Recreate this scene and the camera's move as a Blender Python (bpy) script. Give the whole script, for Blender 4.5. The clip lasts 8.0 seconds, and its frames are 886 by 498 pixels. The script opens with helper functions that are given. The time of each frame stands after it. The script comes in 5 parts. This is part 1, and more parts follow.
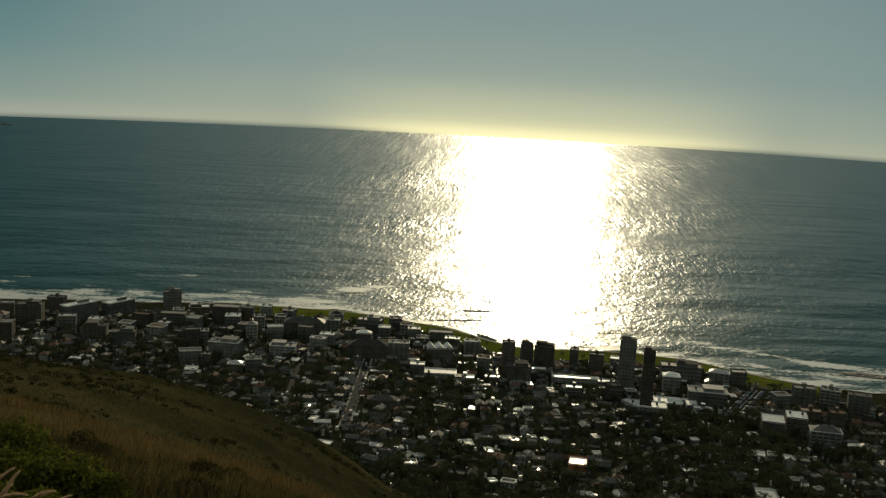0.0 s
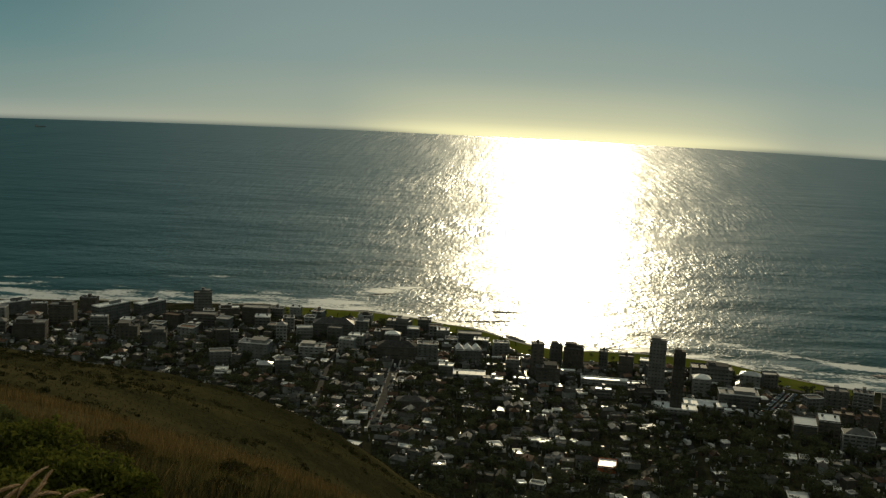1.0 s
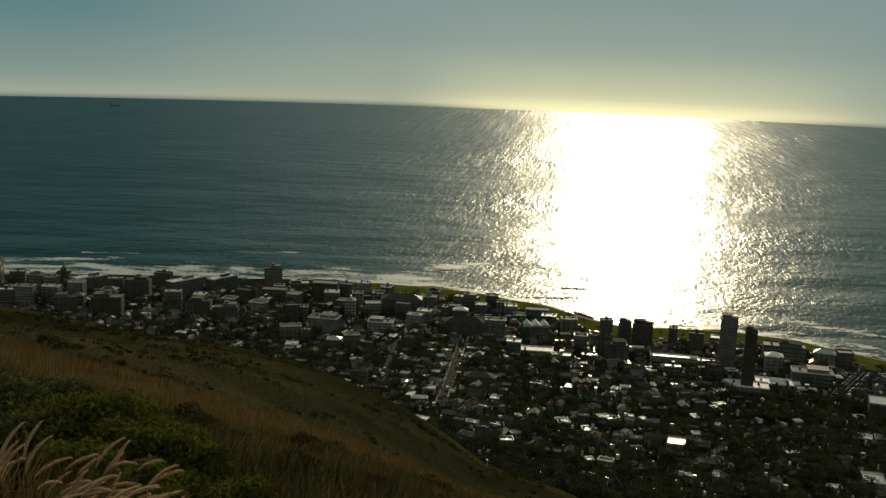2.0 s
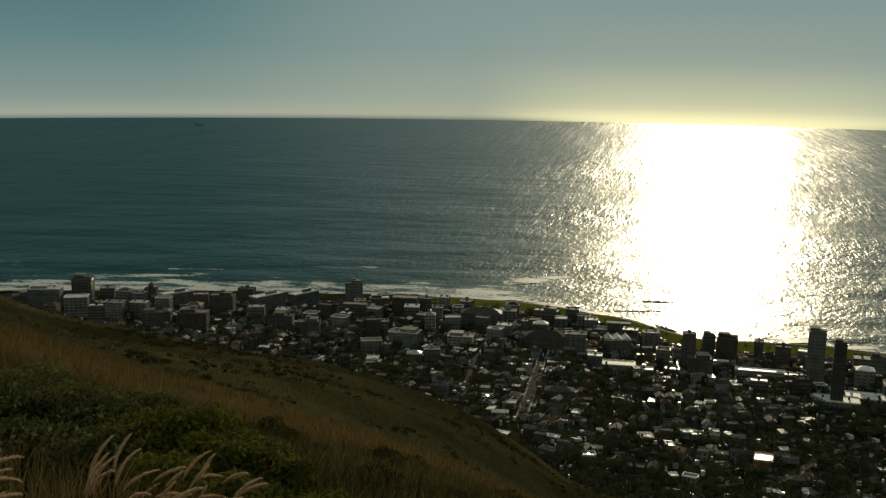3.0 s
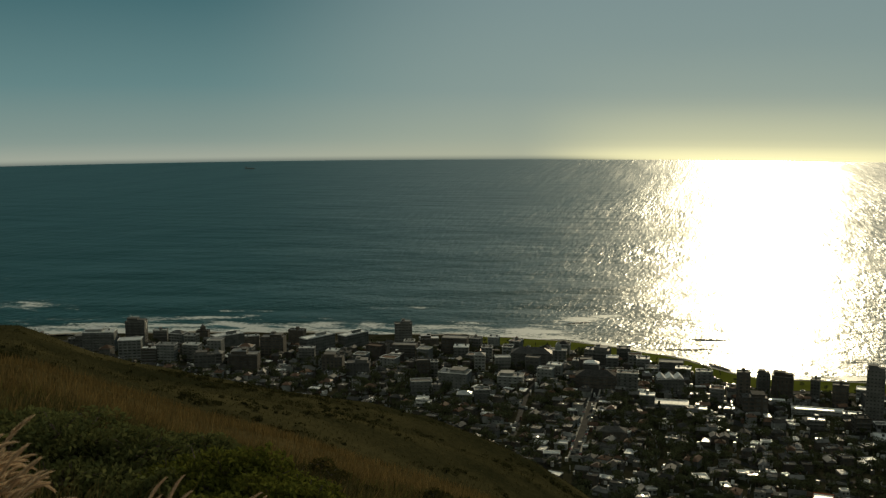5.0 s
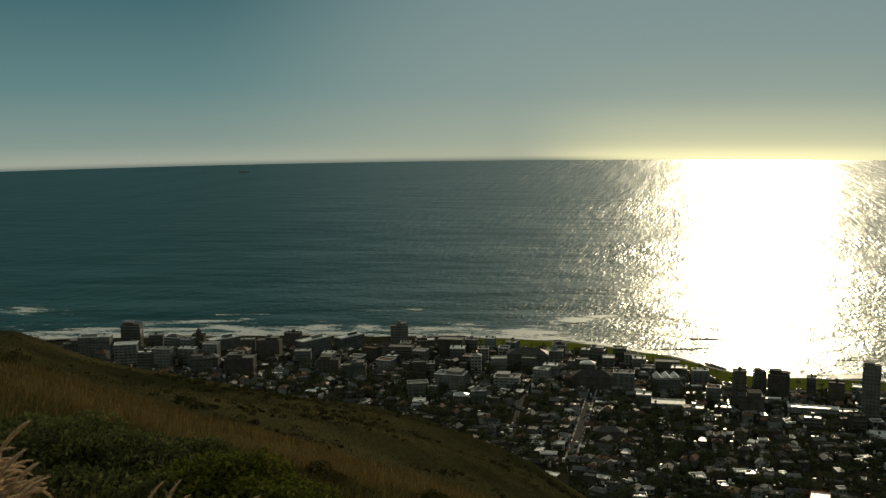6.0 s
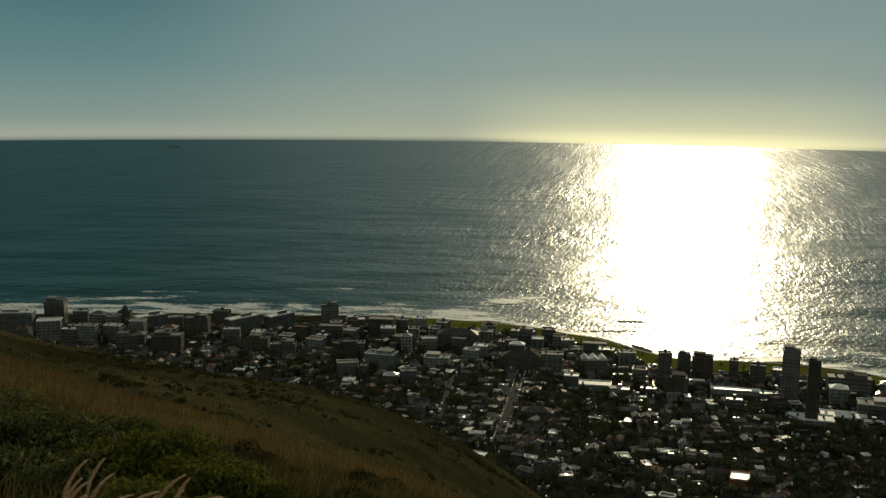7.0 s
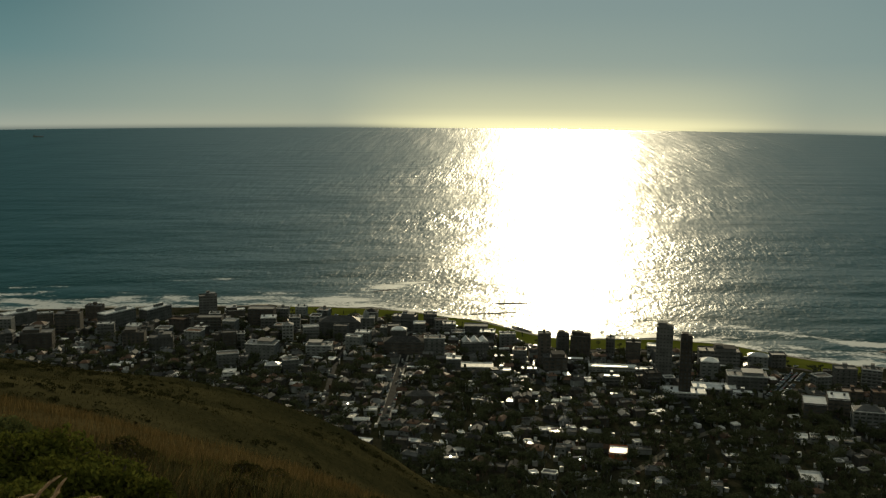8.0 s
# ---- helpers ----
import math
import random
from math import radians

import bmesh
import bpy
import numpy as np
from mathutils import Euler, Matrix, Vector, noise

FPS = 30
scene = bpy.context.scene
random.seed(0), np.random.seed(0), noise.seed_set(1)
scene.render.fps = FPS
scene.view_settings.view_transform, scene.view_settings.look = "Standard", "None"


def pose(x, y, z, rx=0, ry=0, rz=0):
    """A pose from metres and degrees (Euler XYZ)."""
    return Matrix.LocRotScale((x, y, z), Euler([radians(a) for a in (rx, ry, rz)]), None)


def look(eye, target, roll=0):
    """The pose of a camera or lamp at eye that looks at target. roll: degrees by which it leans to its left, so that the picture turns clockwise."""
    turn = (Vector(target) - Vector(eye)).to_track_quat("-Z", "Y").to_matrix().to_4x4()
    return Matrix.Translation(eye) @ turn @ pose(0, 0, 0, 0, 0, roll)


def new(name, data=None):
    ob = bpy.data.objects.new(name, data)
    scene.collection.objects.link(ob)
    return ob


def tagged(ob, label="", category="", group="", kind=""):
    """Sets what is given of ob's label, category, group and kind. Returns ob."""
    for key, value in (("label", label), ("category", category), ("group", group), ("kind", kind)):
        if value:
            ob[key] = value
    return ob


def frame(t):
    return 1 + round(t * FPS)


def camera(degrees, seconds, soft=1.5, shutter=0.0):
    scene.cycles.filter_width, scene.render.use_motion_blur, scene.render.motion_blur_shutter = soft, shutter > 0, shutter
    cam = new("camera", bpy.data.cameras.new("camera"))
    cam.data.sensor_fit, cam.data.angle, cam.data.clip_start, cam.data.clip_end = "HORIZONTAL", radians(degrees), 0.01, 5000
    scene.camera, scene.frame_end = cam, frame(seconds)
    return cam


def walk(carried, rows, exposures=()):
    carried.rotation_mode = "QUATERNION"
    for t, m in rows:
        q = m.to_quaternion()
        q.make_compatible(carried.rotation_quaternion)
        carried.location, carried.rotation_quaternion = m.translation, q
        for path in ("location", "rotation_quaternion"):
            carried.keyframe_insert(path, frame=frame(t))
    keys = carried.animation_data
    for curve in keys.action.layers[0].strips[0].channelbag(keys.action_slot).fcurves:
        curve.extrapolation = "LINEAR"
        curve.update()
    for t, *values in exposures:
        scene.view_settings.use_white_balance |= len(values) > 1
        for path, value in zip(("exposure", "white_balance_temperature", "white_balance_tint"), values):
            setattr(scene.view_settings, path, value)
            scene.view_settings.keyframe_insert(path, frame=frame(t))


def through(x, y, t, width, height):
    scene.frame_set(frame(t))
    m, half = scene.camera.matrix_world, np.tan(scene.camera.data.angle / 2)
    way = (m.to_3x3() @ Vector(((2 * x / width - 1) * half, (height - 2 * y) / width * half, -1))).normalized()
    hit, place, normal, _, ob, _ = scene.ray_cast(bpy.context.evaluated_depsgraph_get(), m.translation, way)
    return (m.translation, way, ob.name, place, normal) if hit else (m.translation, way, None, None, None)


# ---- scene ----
# The eye stands on a hillside 270 m over the sea and turns where it is.
EYE = 270.0
cam = camera(45.95, 8.0, soft=1.3)
ROWS = [
    (0.0, 0.03, -9.40, -3.02), (0.5, 1.58, -9.43, -2.57), (1.0, 1.63, -9.41, -2.78), (1.2, 2.31, -9.65, -2.46),
    (2.5, 7.34, -11.18, -1.89), (3.0, 9.77, -10.22, -0.80), (3.5, 11.28, -9.41, -0.28), (4.0, 12.01, -8.45, -0.16),
    (4.5, 12.32, -8.12, 0.08), (6.0, 12.22, -7.96, 0.74), (6.5, 9.88, -9.13, -0.17), (7.0, 8.45, -9.05, -0.73),
    (7.5, 5.83, -9.52, -0.50), (8.0, 1.78, -9.76, -0.42),
]


def gaze(yaw, pitch, roll):
    return pose(0, 0, EYE, 0, 0, yaw) @ pose(0, 0, 0, pitch) @ pose(0, 0, 0, 0, roll) @ pose(0, 0, 0, 90)


walk(cam, [(t, gaze(yaw, pitch, roll)) for t, yaw, pitch, roll in ROWS])

# ---- light: a low sun over the sea, a hazy sky ----
SUN_AZ, SUN_EL = radians(4.7), radians(13.2)
world = bpy.data.worlds.new("sky")
scene.world = world
world.use_nodes = True
wt = world.node_tree
wt.nodes.clear()
w_out = wt.nodes.new("ShaderNodeOutputWorld")
w_bg = wt.nodes.new("ShaderNodeBackground")
w_sky = wt.nodes.new("ShaderNodeTexSky")
w_sky.sky_type = "NISHITA"
w_sky.sun_disc = False
w_sky.sun_elevation, w_sky.sun_rotation = SUN_EL, SUN_AZ
w_sky.altitude, w_sky.air_density, w_sky.dust_density, w_sky.ozone_density = 270, 1.0, 0.4, 2.0


def sky_ramp(stops):
    """Colour against height over the horizon; stops in degrees."""
    r = wt.nodes.new("ShaderNodeValToRGB")
    el = r.color_ramp.elements
    while len(el) < len(stops):
        el.new(0.5)
    for e, (deg, col) in zip(el, stops):
        e.position, e.color = (deg + 5) / 95, (*col, 1)
    wt.links.new(w_height.outputs[0], r.inputs[0])
    return r


w_co = wt.nodes.new("ShaderNodeTexCoord")
w_sep = wt.nodes.new("ShaderNodeSeparateXYZ")
wt.links.new(w_co.outputs["Generated"], w_sep.inputs[0])
w_asin = wt.nodes.new("ShaderNodeMath")
w_asin.operation = "ARCSINE"
wt.links.new(w_sep.outputs["Z"], w_asin.inputs[0])
w_height = wt.nodes.new("ShaderNodeMapRange")
w_height.inputs["From Min"].default_value, w_height.inputs["From Max"].default_value = radians(-5), radians(90)
wt.links.new(w_asin.outputs[0], w_height.inputs["Value"])
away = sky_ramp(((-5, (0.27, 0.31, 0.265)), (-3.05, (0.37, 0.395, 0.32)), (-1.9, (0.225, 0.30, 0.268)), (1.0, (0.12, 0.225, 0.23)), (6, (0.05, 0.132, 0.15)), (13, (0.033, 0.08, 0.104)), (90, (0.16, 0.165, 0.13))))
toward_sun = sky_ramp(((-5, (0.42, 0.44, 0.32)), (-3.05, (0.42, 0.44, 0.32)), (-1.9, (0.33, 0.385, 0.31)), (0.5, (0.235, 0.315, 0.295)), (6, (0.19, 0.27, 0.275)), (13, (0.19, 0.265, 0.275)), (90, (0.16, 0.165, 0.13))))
glow = sky_ramp(((-5, (0.75, 0.66, 0.30)), (-3.05, (0.68, 0.58, 0.24)), (-2.3, (0.24, 0.20, 0.075)), (0.0, (0.04, 0.035, 0.014)), (3, (0.0, 0.0, 0.0)), (13, (0.0, 0.0, 0.0)), (90, (0.0, 0.0, 0.0))))
# nearness to the sun's bearing
w_dot = wt.nodes.new("ShaderNodeVectorMath")
w_dot.operation = "DOT_PRODUCT"
w_dot.inputs[1].default_value = (math.sin(SUN_AZ), math.cos(SUN_AZ), 0)
wt.links.new(w_co.outputs["Generated"], w_dot.inputs[0])
w_near = wt.nodes.new("ShaderNodeMapRange")
w_near.interpolation_type = "SMOOTHERSTEP"
w_near.inputs["From Min"].default_value, w_near.inputs["From Max"].default_value = 0.845, 1.0
wt.links.new(w_dot.outputs["Value"], w_near.inputs["Value"])
w_mix = wt.nodes.new("ShaderNodeMix")
w_mix.data_type = "RGBA"
wt.links.new(w_near.outputs[0], w_mix.inputs["Factor"])
wt.links.new(away.outputs[0], w_mix.inputs[6])
wt.links.new(toward_sun.outputs[0], w_mix.inputs[7])
# the sky behind the viewer: dusky and warm, away from the sun
w_back = wt.nodes.new("ShaderNodeMapRange")
w_back.interpolation_type = "SMOOTHSTEP"
w_back.inputs["From Min"].default_value, w_back.inputs["From Max"].default_value = 0.35, -0.35
wt.links.new(w_dot.outputs["Value"], w_back.inputs["Value"])
w_dusk = wt.nodes.new("ShaderNodeMix")
w_dusk.data_type = "RGBA"
w_dusk.inputs[7].default_value = (0.30, 0.325, 0.27, 1)
wt.links.new(w_back.outputs[0], w_dusk.inputs["Factor"])
wt.links.new(w_mix.outputs[2], w_dusk.inputs[6])
# the yellow glow low over the sun path
w_core = wt.nodes.new("ShaderNodeMapRange")
w_core.interpolation_type = "SMOOTHSTEP"
w_core.inputs["From Min"].default_value, w_core.inputs["From Max"].default_value = 0.972, 0.9995
wt.links.new(w_dot.outputs["Value"], w_core.inputs["Value"])
w_lit = wt.nodes.new("ShaderNodeMix")
w_lit.data_type, w_lit.blend_type = "RGBA", "ADD"
wt.links.new(w_core.outputs[0], w_lit.inputs["Factor"])
wt.links.new(w_dusk.outputs[2], w_lit.inputs[6])
wt.links.new(glow.outputs[0], w_lit.inputs[7])
# a thin share of the clear-air sky under the haze colours
w_haze = wt.nodes.new("ShaderNodeMix")
w_haze.data_type, w_haze.blend_type = "RGBA", "ADD"
w_haze.inputs["Factor"].default_value = 0.0006
wt.links.new(w_lit.outputs[2], w_haze.inputs[6])
wt.links.new(w_sky.outputs[0], w_haze.inputs[7])
# painted haze: the sky's last third of a degree takes the sea's colour, but not under the sun
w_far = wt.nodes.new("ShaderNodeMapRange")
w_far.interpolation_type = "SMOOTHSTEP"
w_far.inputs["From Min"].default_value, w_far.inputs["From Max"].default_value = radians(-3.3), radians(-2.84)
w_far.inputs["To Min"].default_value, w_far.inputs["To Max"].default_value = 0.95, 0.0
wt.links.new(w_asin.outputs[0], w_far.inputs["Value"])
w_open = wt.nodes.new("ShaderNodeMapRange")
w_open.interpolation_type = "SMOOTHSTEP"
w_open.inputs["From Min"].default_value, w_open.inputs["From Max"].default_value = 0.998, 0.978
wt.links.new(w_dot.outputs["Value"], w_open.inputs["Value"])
w_sea_tint = wt.nodes.new("ShaderNodeMath")
w_sea_tint.operation = "MULTIPLY"
wt.links.new(w_far.outputs[0], w_sea_tint.inputs[0])
wt.links.new(w_open.outputs[0], w_sea_tint.inputs[1])
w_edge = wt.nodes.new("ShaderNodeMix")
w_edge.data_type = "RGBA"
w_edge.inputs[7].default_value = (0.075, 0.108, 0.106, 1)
wt.links.new(w_sea_tint.outputs[0], w_edge.inputs["Factor"])
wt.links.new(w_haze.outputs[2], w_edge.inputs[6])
w_bg.inputs["Strength"].default_value = 1.0
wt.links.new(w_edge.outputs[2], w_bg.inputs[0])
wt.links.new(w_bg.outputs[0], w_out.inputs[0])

sun_data = bpy.data.lights.new("sun", "SUN")
sun_data.energy, sun_data.angle, sun_data.color = 2.2, radians(0.53), (1.0, 0.85, 0.54)
sun = new("sun", sun_data)
toward = Vector((math.sin(SUN_AZ) * math.cos(SUN_EL), math.cos(SUN_AZ) * math.cos(SUN_EL), math.sin(SUN_EL)))
sun.matrix_world = look(toward * 100 + Vector((0, 0, EYE)), (0, 0, EYE))


# ---- materials ----
def nodes_of(m):
    m.use_nodes = True
    return m.node_tree.nodes, m.node_tree.links, m.node_tree.nodes["Principled BSDF"]


def material(name, low, high, rough=0.8, metal=0.0, scale=1.0, fine=12.0, bump=0.0, vary=0.0, island=False, spec=0.5, coat=0.0, gloss=None):
    """A surface whose colour wanders between two tones at two scales; vary: how much objects (or islands) differ from one another."""
    m = bpy.data.materials.new(name)
    ns, ln, bsdf = nodes_of(m)
    co = ns.new("ShaderNodeTexCoord")
    big = ns.new("ShaderNodeTexNoise")
    big.inputs["Scale"].default_value, big.inputs["Detail"].default_value = scale, 4
    small = ns.new("ShaderNodeTexNoise")
    small.inputs["Scale"].default_value, small.inputs["Detail"].default_value = scale * fine, 3
    ln.new(co.outputs["Object"], big.inputs["Vector"])
    ln.new(co.outputs["Object"], small.inputs["Vector"])
    mixf = ns.new("ShaderNodeMath")
    mixf.operation = "MULTIPLY_ADD"
    ln.new(small.outputs["Fac"], mixf.inputs[0])
    mixf.inputs[1].default_value = 0.5
    ln.new(big.outputs["Fac"], mixf.inputs[2])
    ramp = ns.new("ShaderNodeValToRGB")
    ramp.color_ramp.elements[0].position, ramp.color_ramp.elements[1].position = 0.55, 0.95
    ramp.color_ramp.elements[0].color, ramp.color_ramp.elements[1].color = (*low, 1), (*high, 1)
    ln.new(mixf.outputs[0], ramp.inputs[0])
    colour = ramp.outputs[0]
    if vary:
        hsv = ns.new("ShaderNodeHueSaturation")
        if island:
            rnd = ns.new("ShaderNodeNewGeometry").outputs["Random Per Island"]
        else:
            rnd = ns.new("ShaderNodeObjectInfo").outputs["Random"]
        val = ns.new("ShaderNodeMapRange")
        val.inputs["To Min"].default_value, val.inputs["To Max"].default_value = 1 - vary, 1 + vary
        ln.new(rnd, val.inputs["Value"])
        ln.new(val.outputs[0], hsv.inputs["Value"])
        ln.new(colour, hsv.inputs["Color"])
        colour = hsv.outputs[0]
    ln.new(colour, bsdf.inputs["Base Color"])
    bsdf.inputs["Roughness"].default_value, bsdf.inputs["Metallic"].default_value = rough, metal
    bsdf.inputs["Specular IOR Level"].default_value = spec
    if gloss:  # some sheets are new and shiny, others chalky
        both = ns.new("ShaderNodeMath")
        both.operation = "ADD"
        ln.new(ns.new("ShaderNodeObjectInfo").outputs["Random"], both.inputs[0])
        ln.new(ns.new("ShaderNodeNewGeometry").outputs["Random Per Island"], both.inputs[1])
        part_ = ns.new("ShaderNodeMath")
        part_.operation = "FRACT"
        ln.new(both.outputs[0], part_.inputs[0])
        shine = ns.new("ShaderNodeMapRange")
        shine.inputs["From Max"].default_value = 0.45
        shine.inputs["To Min"].default_value, shine.inputs["To Max"].default_value = gloss
        ln.new(part_.outputs[0], shine.inputs["Value"])
        ln.new(shine.outputs[0], bsdf.inputs["Roughness"])
    if coat:
        bsdf.inputs["Coat Weight"].default_value, bsdf.inputs["Coat Roughness"].default_value = coat, 0.1
    if bump:
        bn = ns.new("ShaderNodeBump")
        bn.inputs["Strength"].default_value, bn.inputs["Distance"].default_value = 0.6, bump
        ln.new(mixf.outputs[0], bn.inputs["Height"])
        ln.new(bn.outputs[0], bsdf.inputs["Normal"])
    return m


def leaf_material(name, low, high, rough=0.6, through=0.3):
    """Thin leaves or blades: they let part of the light through."""
    m = material(name, low, high, rough, 0, 0.6, 10, vary=0.35, island=True, spec=0.0)
    ns, ln, bsdf = nodes_of(m)
    thin = ns.new("ShaderNodeBsdfTranslucent")
    ln.new(bsdf.inputs["Base Color"].links[0].from_socket, thin.inputs["Color"])
    mix = ns.new("ShaderNodeMixShader")
    mix.inputs[0].default_value = through
    ln.new(bsdf.outputs[0], mix.inputs[1])
    ln.new(thin.outputs[0], mix.inputs[2])
    ln.new(mix.outputs[0], ns["Material Output"].inputs["Surface"])
    return m


M = {
    "hill": material("dry_hillside", (0.034, 0.029, 0.013), (0.082, 0.063, 0.028), 1.0, 0, 0.035, 30, 0.3, spec=0.0),
    "spur": material("scrubby_hillside", (0.02, 0.021, 0.010), (0.064, 0.056, 0.026), 1.0, 0, 0.035, 30, 0.3, spec=0.0),
    "heath": material("heath_ground", (0.026, 0.026, 0.012), (0.07, 0.06, 0.025), 1.0, 0, 0.3, 10, 0.2, spec=0.0),
    "soil": material("garden_soil", (0.012, 0.016, 0.007), (0.05, 0.045, 0.03), 1.0, 0, 0.05, 12, 0.1, spec=0.0),
    "lawn": material("lawn_grass", (0.075, 0.088, 0.014), (0.13, 0.14, 0.026), 1.0, 0, 0.03, 30, 0.05, spec=0.0),
    "asphalt": material("asphalt", (0.02, 0.02, 0.02), (0.045, 0.044, 0.042), 0.95, 0, 0.2, 30, 0.01, spec=0.05),
    "track": material("dusty_track", (0.07, 0.062, 0.045), (0.14, 0.125, 0.095), 0.95, 0, 0.2, 20, 0.02, spec=0.05),
    "paving": material("paving", (0.22, 0.205, 0.18), (0.36, 0.34, 0.30), 0.95, 0, 0.2, 20, 0.01, spec=0.05),
    "rock": material("shore_rock", (0.03, 0.028, 0.025), (0.12, 0.11, 0.1), 0.7, 0, 0.2, 12, 0.3),
    "sand": material("wet_sand", (0.2, 0.17, 0.12), (0.35, 0.3, 0.23), 0.6, 0, 0.05, 20, 0.05),
    "plaster": material("painted_plaster", (0.097, 0.106, 0.102), (0.22, 0.232, 0.22), 0.9, 0, 0.15, 20, 0.01, vary=0.4, spec=0.2),
    "brick": material("brown_brick", (0.048, 0.044, 0.038), (0.095, 0.085, 0.072), 0.9, 0, 0.2, 25, 0.01, vary=0.3, spec=0.2),
    "concrete": material("weathered_concrete", (0.065, 0.067, 0.064), (0.14, 0.142, 0.134), 0.85, 0, 0.12, 25, 0.01, vary=0.25, spec=0.2),
    "orange_wall": material("orange_painted_wall", (0.28, 0.075, 0.03), (0.42, 0.13, 0.06), 0.85, 0, 0.3, 14, 0.01, spec=0.2),
    "white_roof": material("white_coated_roof", (0.42, 0.42, 0.40), (0.80, 0.79, 0.76), 0.45, 0, 0.25, 12, 0.03, vary=0.35, gloss=(0.3, 0.6)),
    "bright_roof": material("fresh_white_roof", (0.6, 0.6, 0.58), (0.82, 0.81, 0.78), 0.36, 0, 0.25, 12, 0.02, vary=0.2),
    "grey_roof": material("grey_sheet_roof", (0.075, 0.076, 0.074), (0.19, 0.186, 0.176), 0.7, 0, 0.25, 12, 0.03, vary=0.5, spec=0.4, gloss=(0.3, 0.8)),
    "metal_roof": material("galvanised_roof", (0.4, 0.4, 0.4), (0.6, 0.6, 0.58), 0.42, 0.7, 0.3, 12, 0.01, vary=0.25, gloss=(0.45, 0.62)),
    "tile_roof": material("clay_tile_roof", (0.066, 0.04, 0.027), (0.14, 0.082, 0.054), 0.9, 0, 0.4, 14, 0.06, vary=0.4, spec=0.3, gloss=(0.46, 1.0)),
    "dark_roof": material("slate_roof", (0.03, 0.03, 0.03), (0.08, 0.076, 0.07), 0.8, 0, 0.4, 14, 0.05, vary=0.5, spec=0.3, gloss=(0.6, 1.0)),
    "glass": material("window_glass", (0.04, 0.045, 0.045), (0.085, 0.09, 0.086), 0.12, 0, 0.3, 4, 0, vary=0.3),
    "tree_leaf": leaf_material("tree_foliage", (0.042, 0.05, 0.03), (0.094, 0.105, 0.054), 0.6, 0.18),
    "bush_leaf": leaf_material("bush_foliage", (0.064, 0.07, 0.014), (0.13, 0.136, 0.028), 0.7, 0.35),
    "shrub_leaf": leaf_material("shrub_foliage", (0.062, 0.07, 0.026), (0.14, 0.146, 0.056), 0.7, 0.35),
    "scrub_leaf": leaf_material("scrub_foliage", (0.021, 0.023, 0.009), (0.05, 0.048, 0.018), 0.8, 0.2),
    "heath_leaf": leaf_material("heath_foliage", (0.035, 0.033, 0.012), (0.085, 0.075, 0.026), 0.9, 0.3),
    "bark": material("bark", (0.05, 0.035, 0.025), (0.12, 0.09, 0.065), 0.95, 0, 2, 8, 0.02),
    "heath_blade": leaf_material("heath_blades", (0.034, 0.034, 0.015), (0.095, 0.082, 0.034), 0.9, 0.25),
    "dry_grass": leaf_material("dry_grass_blades", (0.07, 0.05, 0.02), (0.148, 0.104, 0.042), 0.9, 0.4),
    "green_grass": leaf_material("grass_blades", (0.05, 0.054, 0.017), (0.12, 0.112, 0.036), 0.7, 0.4),
    "olive_grass": leaf_material("olive_grass_blades", (0.026, 0.026, 0.012), (0.076, 0.065, 0.028), 0.9, 0.3),
    "plume": leaf_material("feathery_plume", (0.48, 0.35, 0.22), (0.68, 0.52, 0.36), 0.8, 0.5),
}


# ---- small builders ----
def mesh_of(name, verts, faces, mat_=None, smooth=False):
    me = bpy.data.meshes.new(name)
    me.from_pydata(verts if isinstance(verts, list) else verts.tolist(), [], faces if isinstance(faces, list) else faces.tolist())
    if mat_:
        me.materials.append(mat_)
    if smooth:
        me.polygons.foreach_set("use_smooth", [True] * len(me.polygons))
    me.update()
    return me


def child(name, me, parent, at=None, label=""):
    ob = new(name, me)
    ob.parent = parent
    if at is not None:
        ob.matrix_basis = at
    if label:
        ob["label"] = label
    return ob


def thing(name, at, label, category, group="", kind=""):
    ob = new(name)
    ob.empty_display_size = 0.5
    ob.matrix_basis = at
    return tagged(ob, label, category, group, kind)


class Solid:
    """Collects boxes, prisms and sheets into one mesh."""

    def __init__(self):
        self.v, self.f = [], []

    def add(self, verts, faces):
        k = len(self.v)
        self.v += [tuple(p) for p in verts]
        self.f += [tuple(i + k for i in q) for q in faces]
        return self

    def box(self, x0, y0, z0, x1, y1, z1):
        return self.add([(x0, y0, z0), (x1, y0, z0), (x1, y1, z0), (x0, y1, z0), (x0, y0, z1), (x1, y0, z1), (x1, y1, z1), (x0, y1, z1)],
                        [(3, 2, 1, 0), (4, 5, 6, 7), (0, 1, 5, 4), (1, 2, 6, 5), (2, 3, 7, 6), (3, 0, 4, 7)])

    def drum(self, x, y, z0, z1, r0, r1, n=10):
        ring = [(math.cos(2 * math.pi * i / n), math.sin(2 * math.pi * i / n)) for i in range(n)]
        v = [(x + r0 * a, y + r0 * b, z0) for a, b in ring] + [(x + r1 * a, y + r1 * b, z1) for a, b in ring]
        return self.add(v, [tuple(range(n - 1, -1, -1)), tuple(range(n, 2 * n))] + [(i, (i + 1) % n, n + (i + 1) % n, n + i) for i in range(n)])

    def mesh(self, name, mat_, smooth=False):
        return mesh_of(name, self.v, self.f, mat_, smooth)


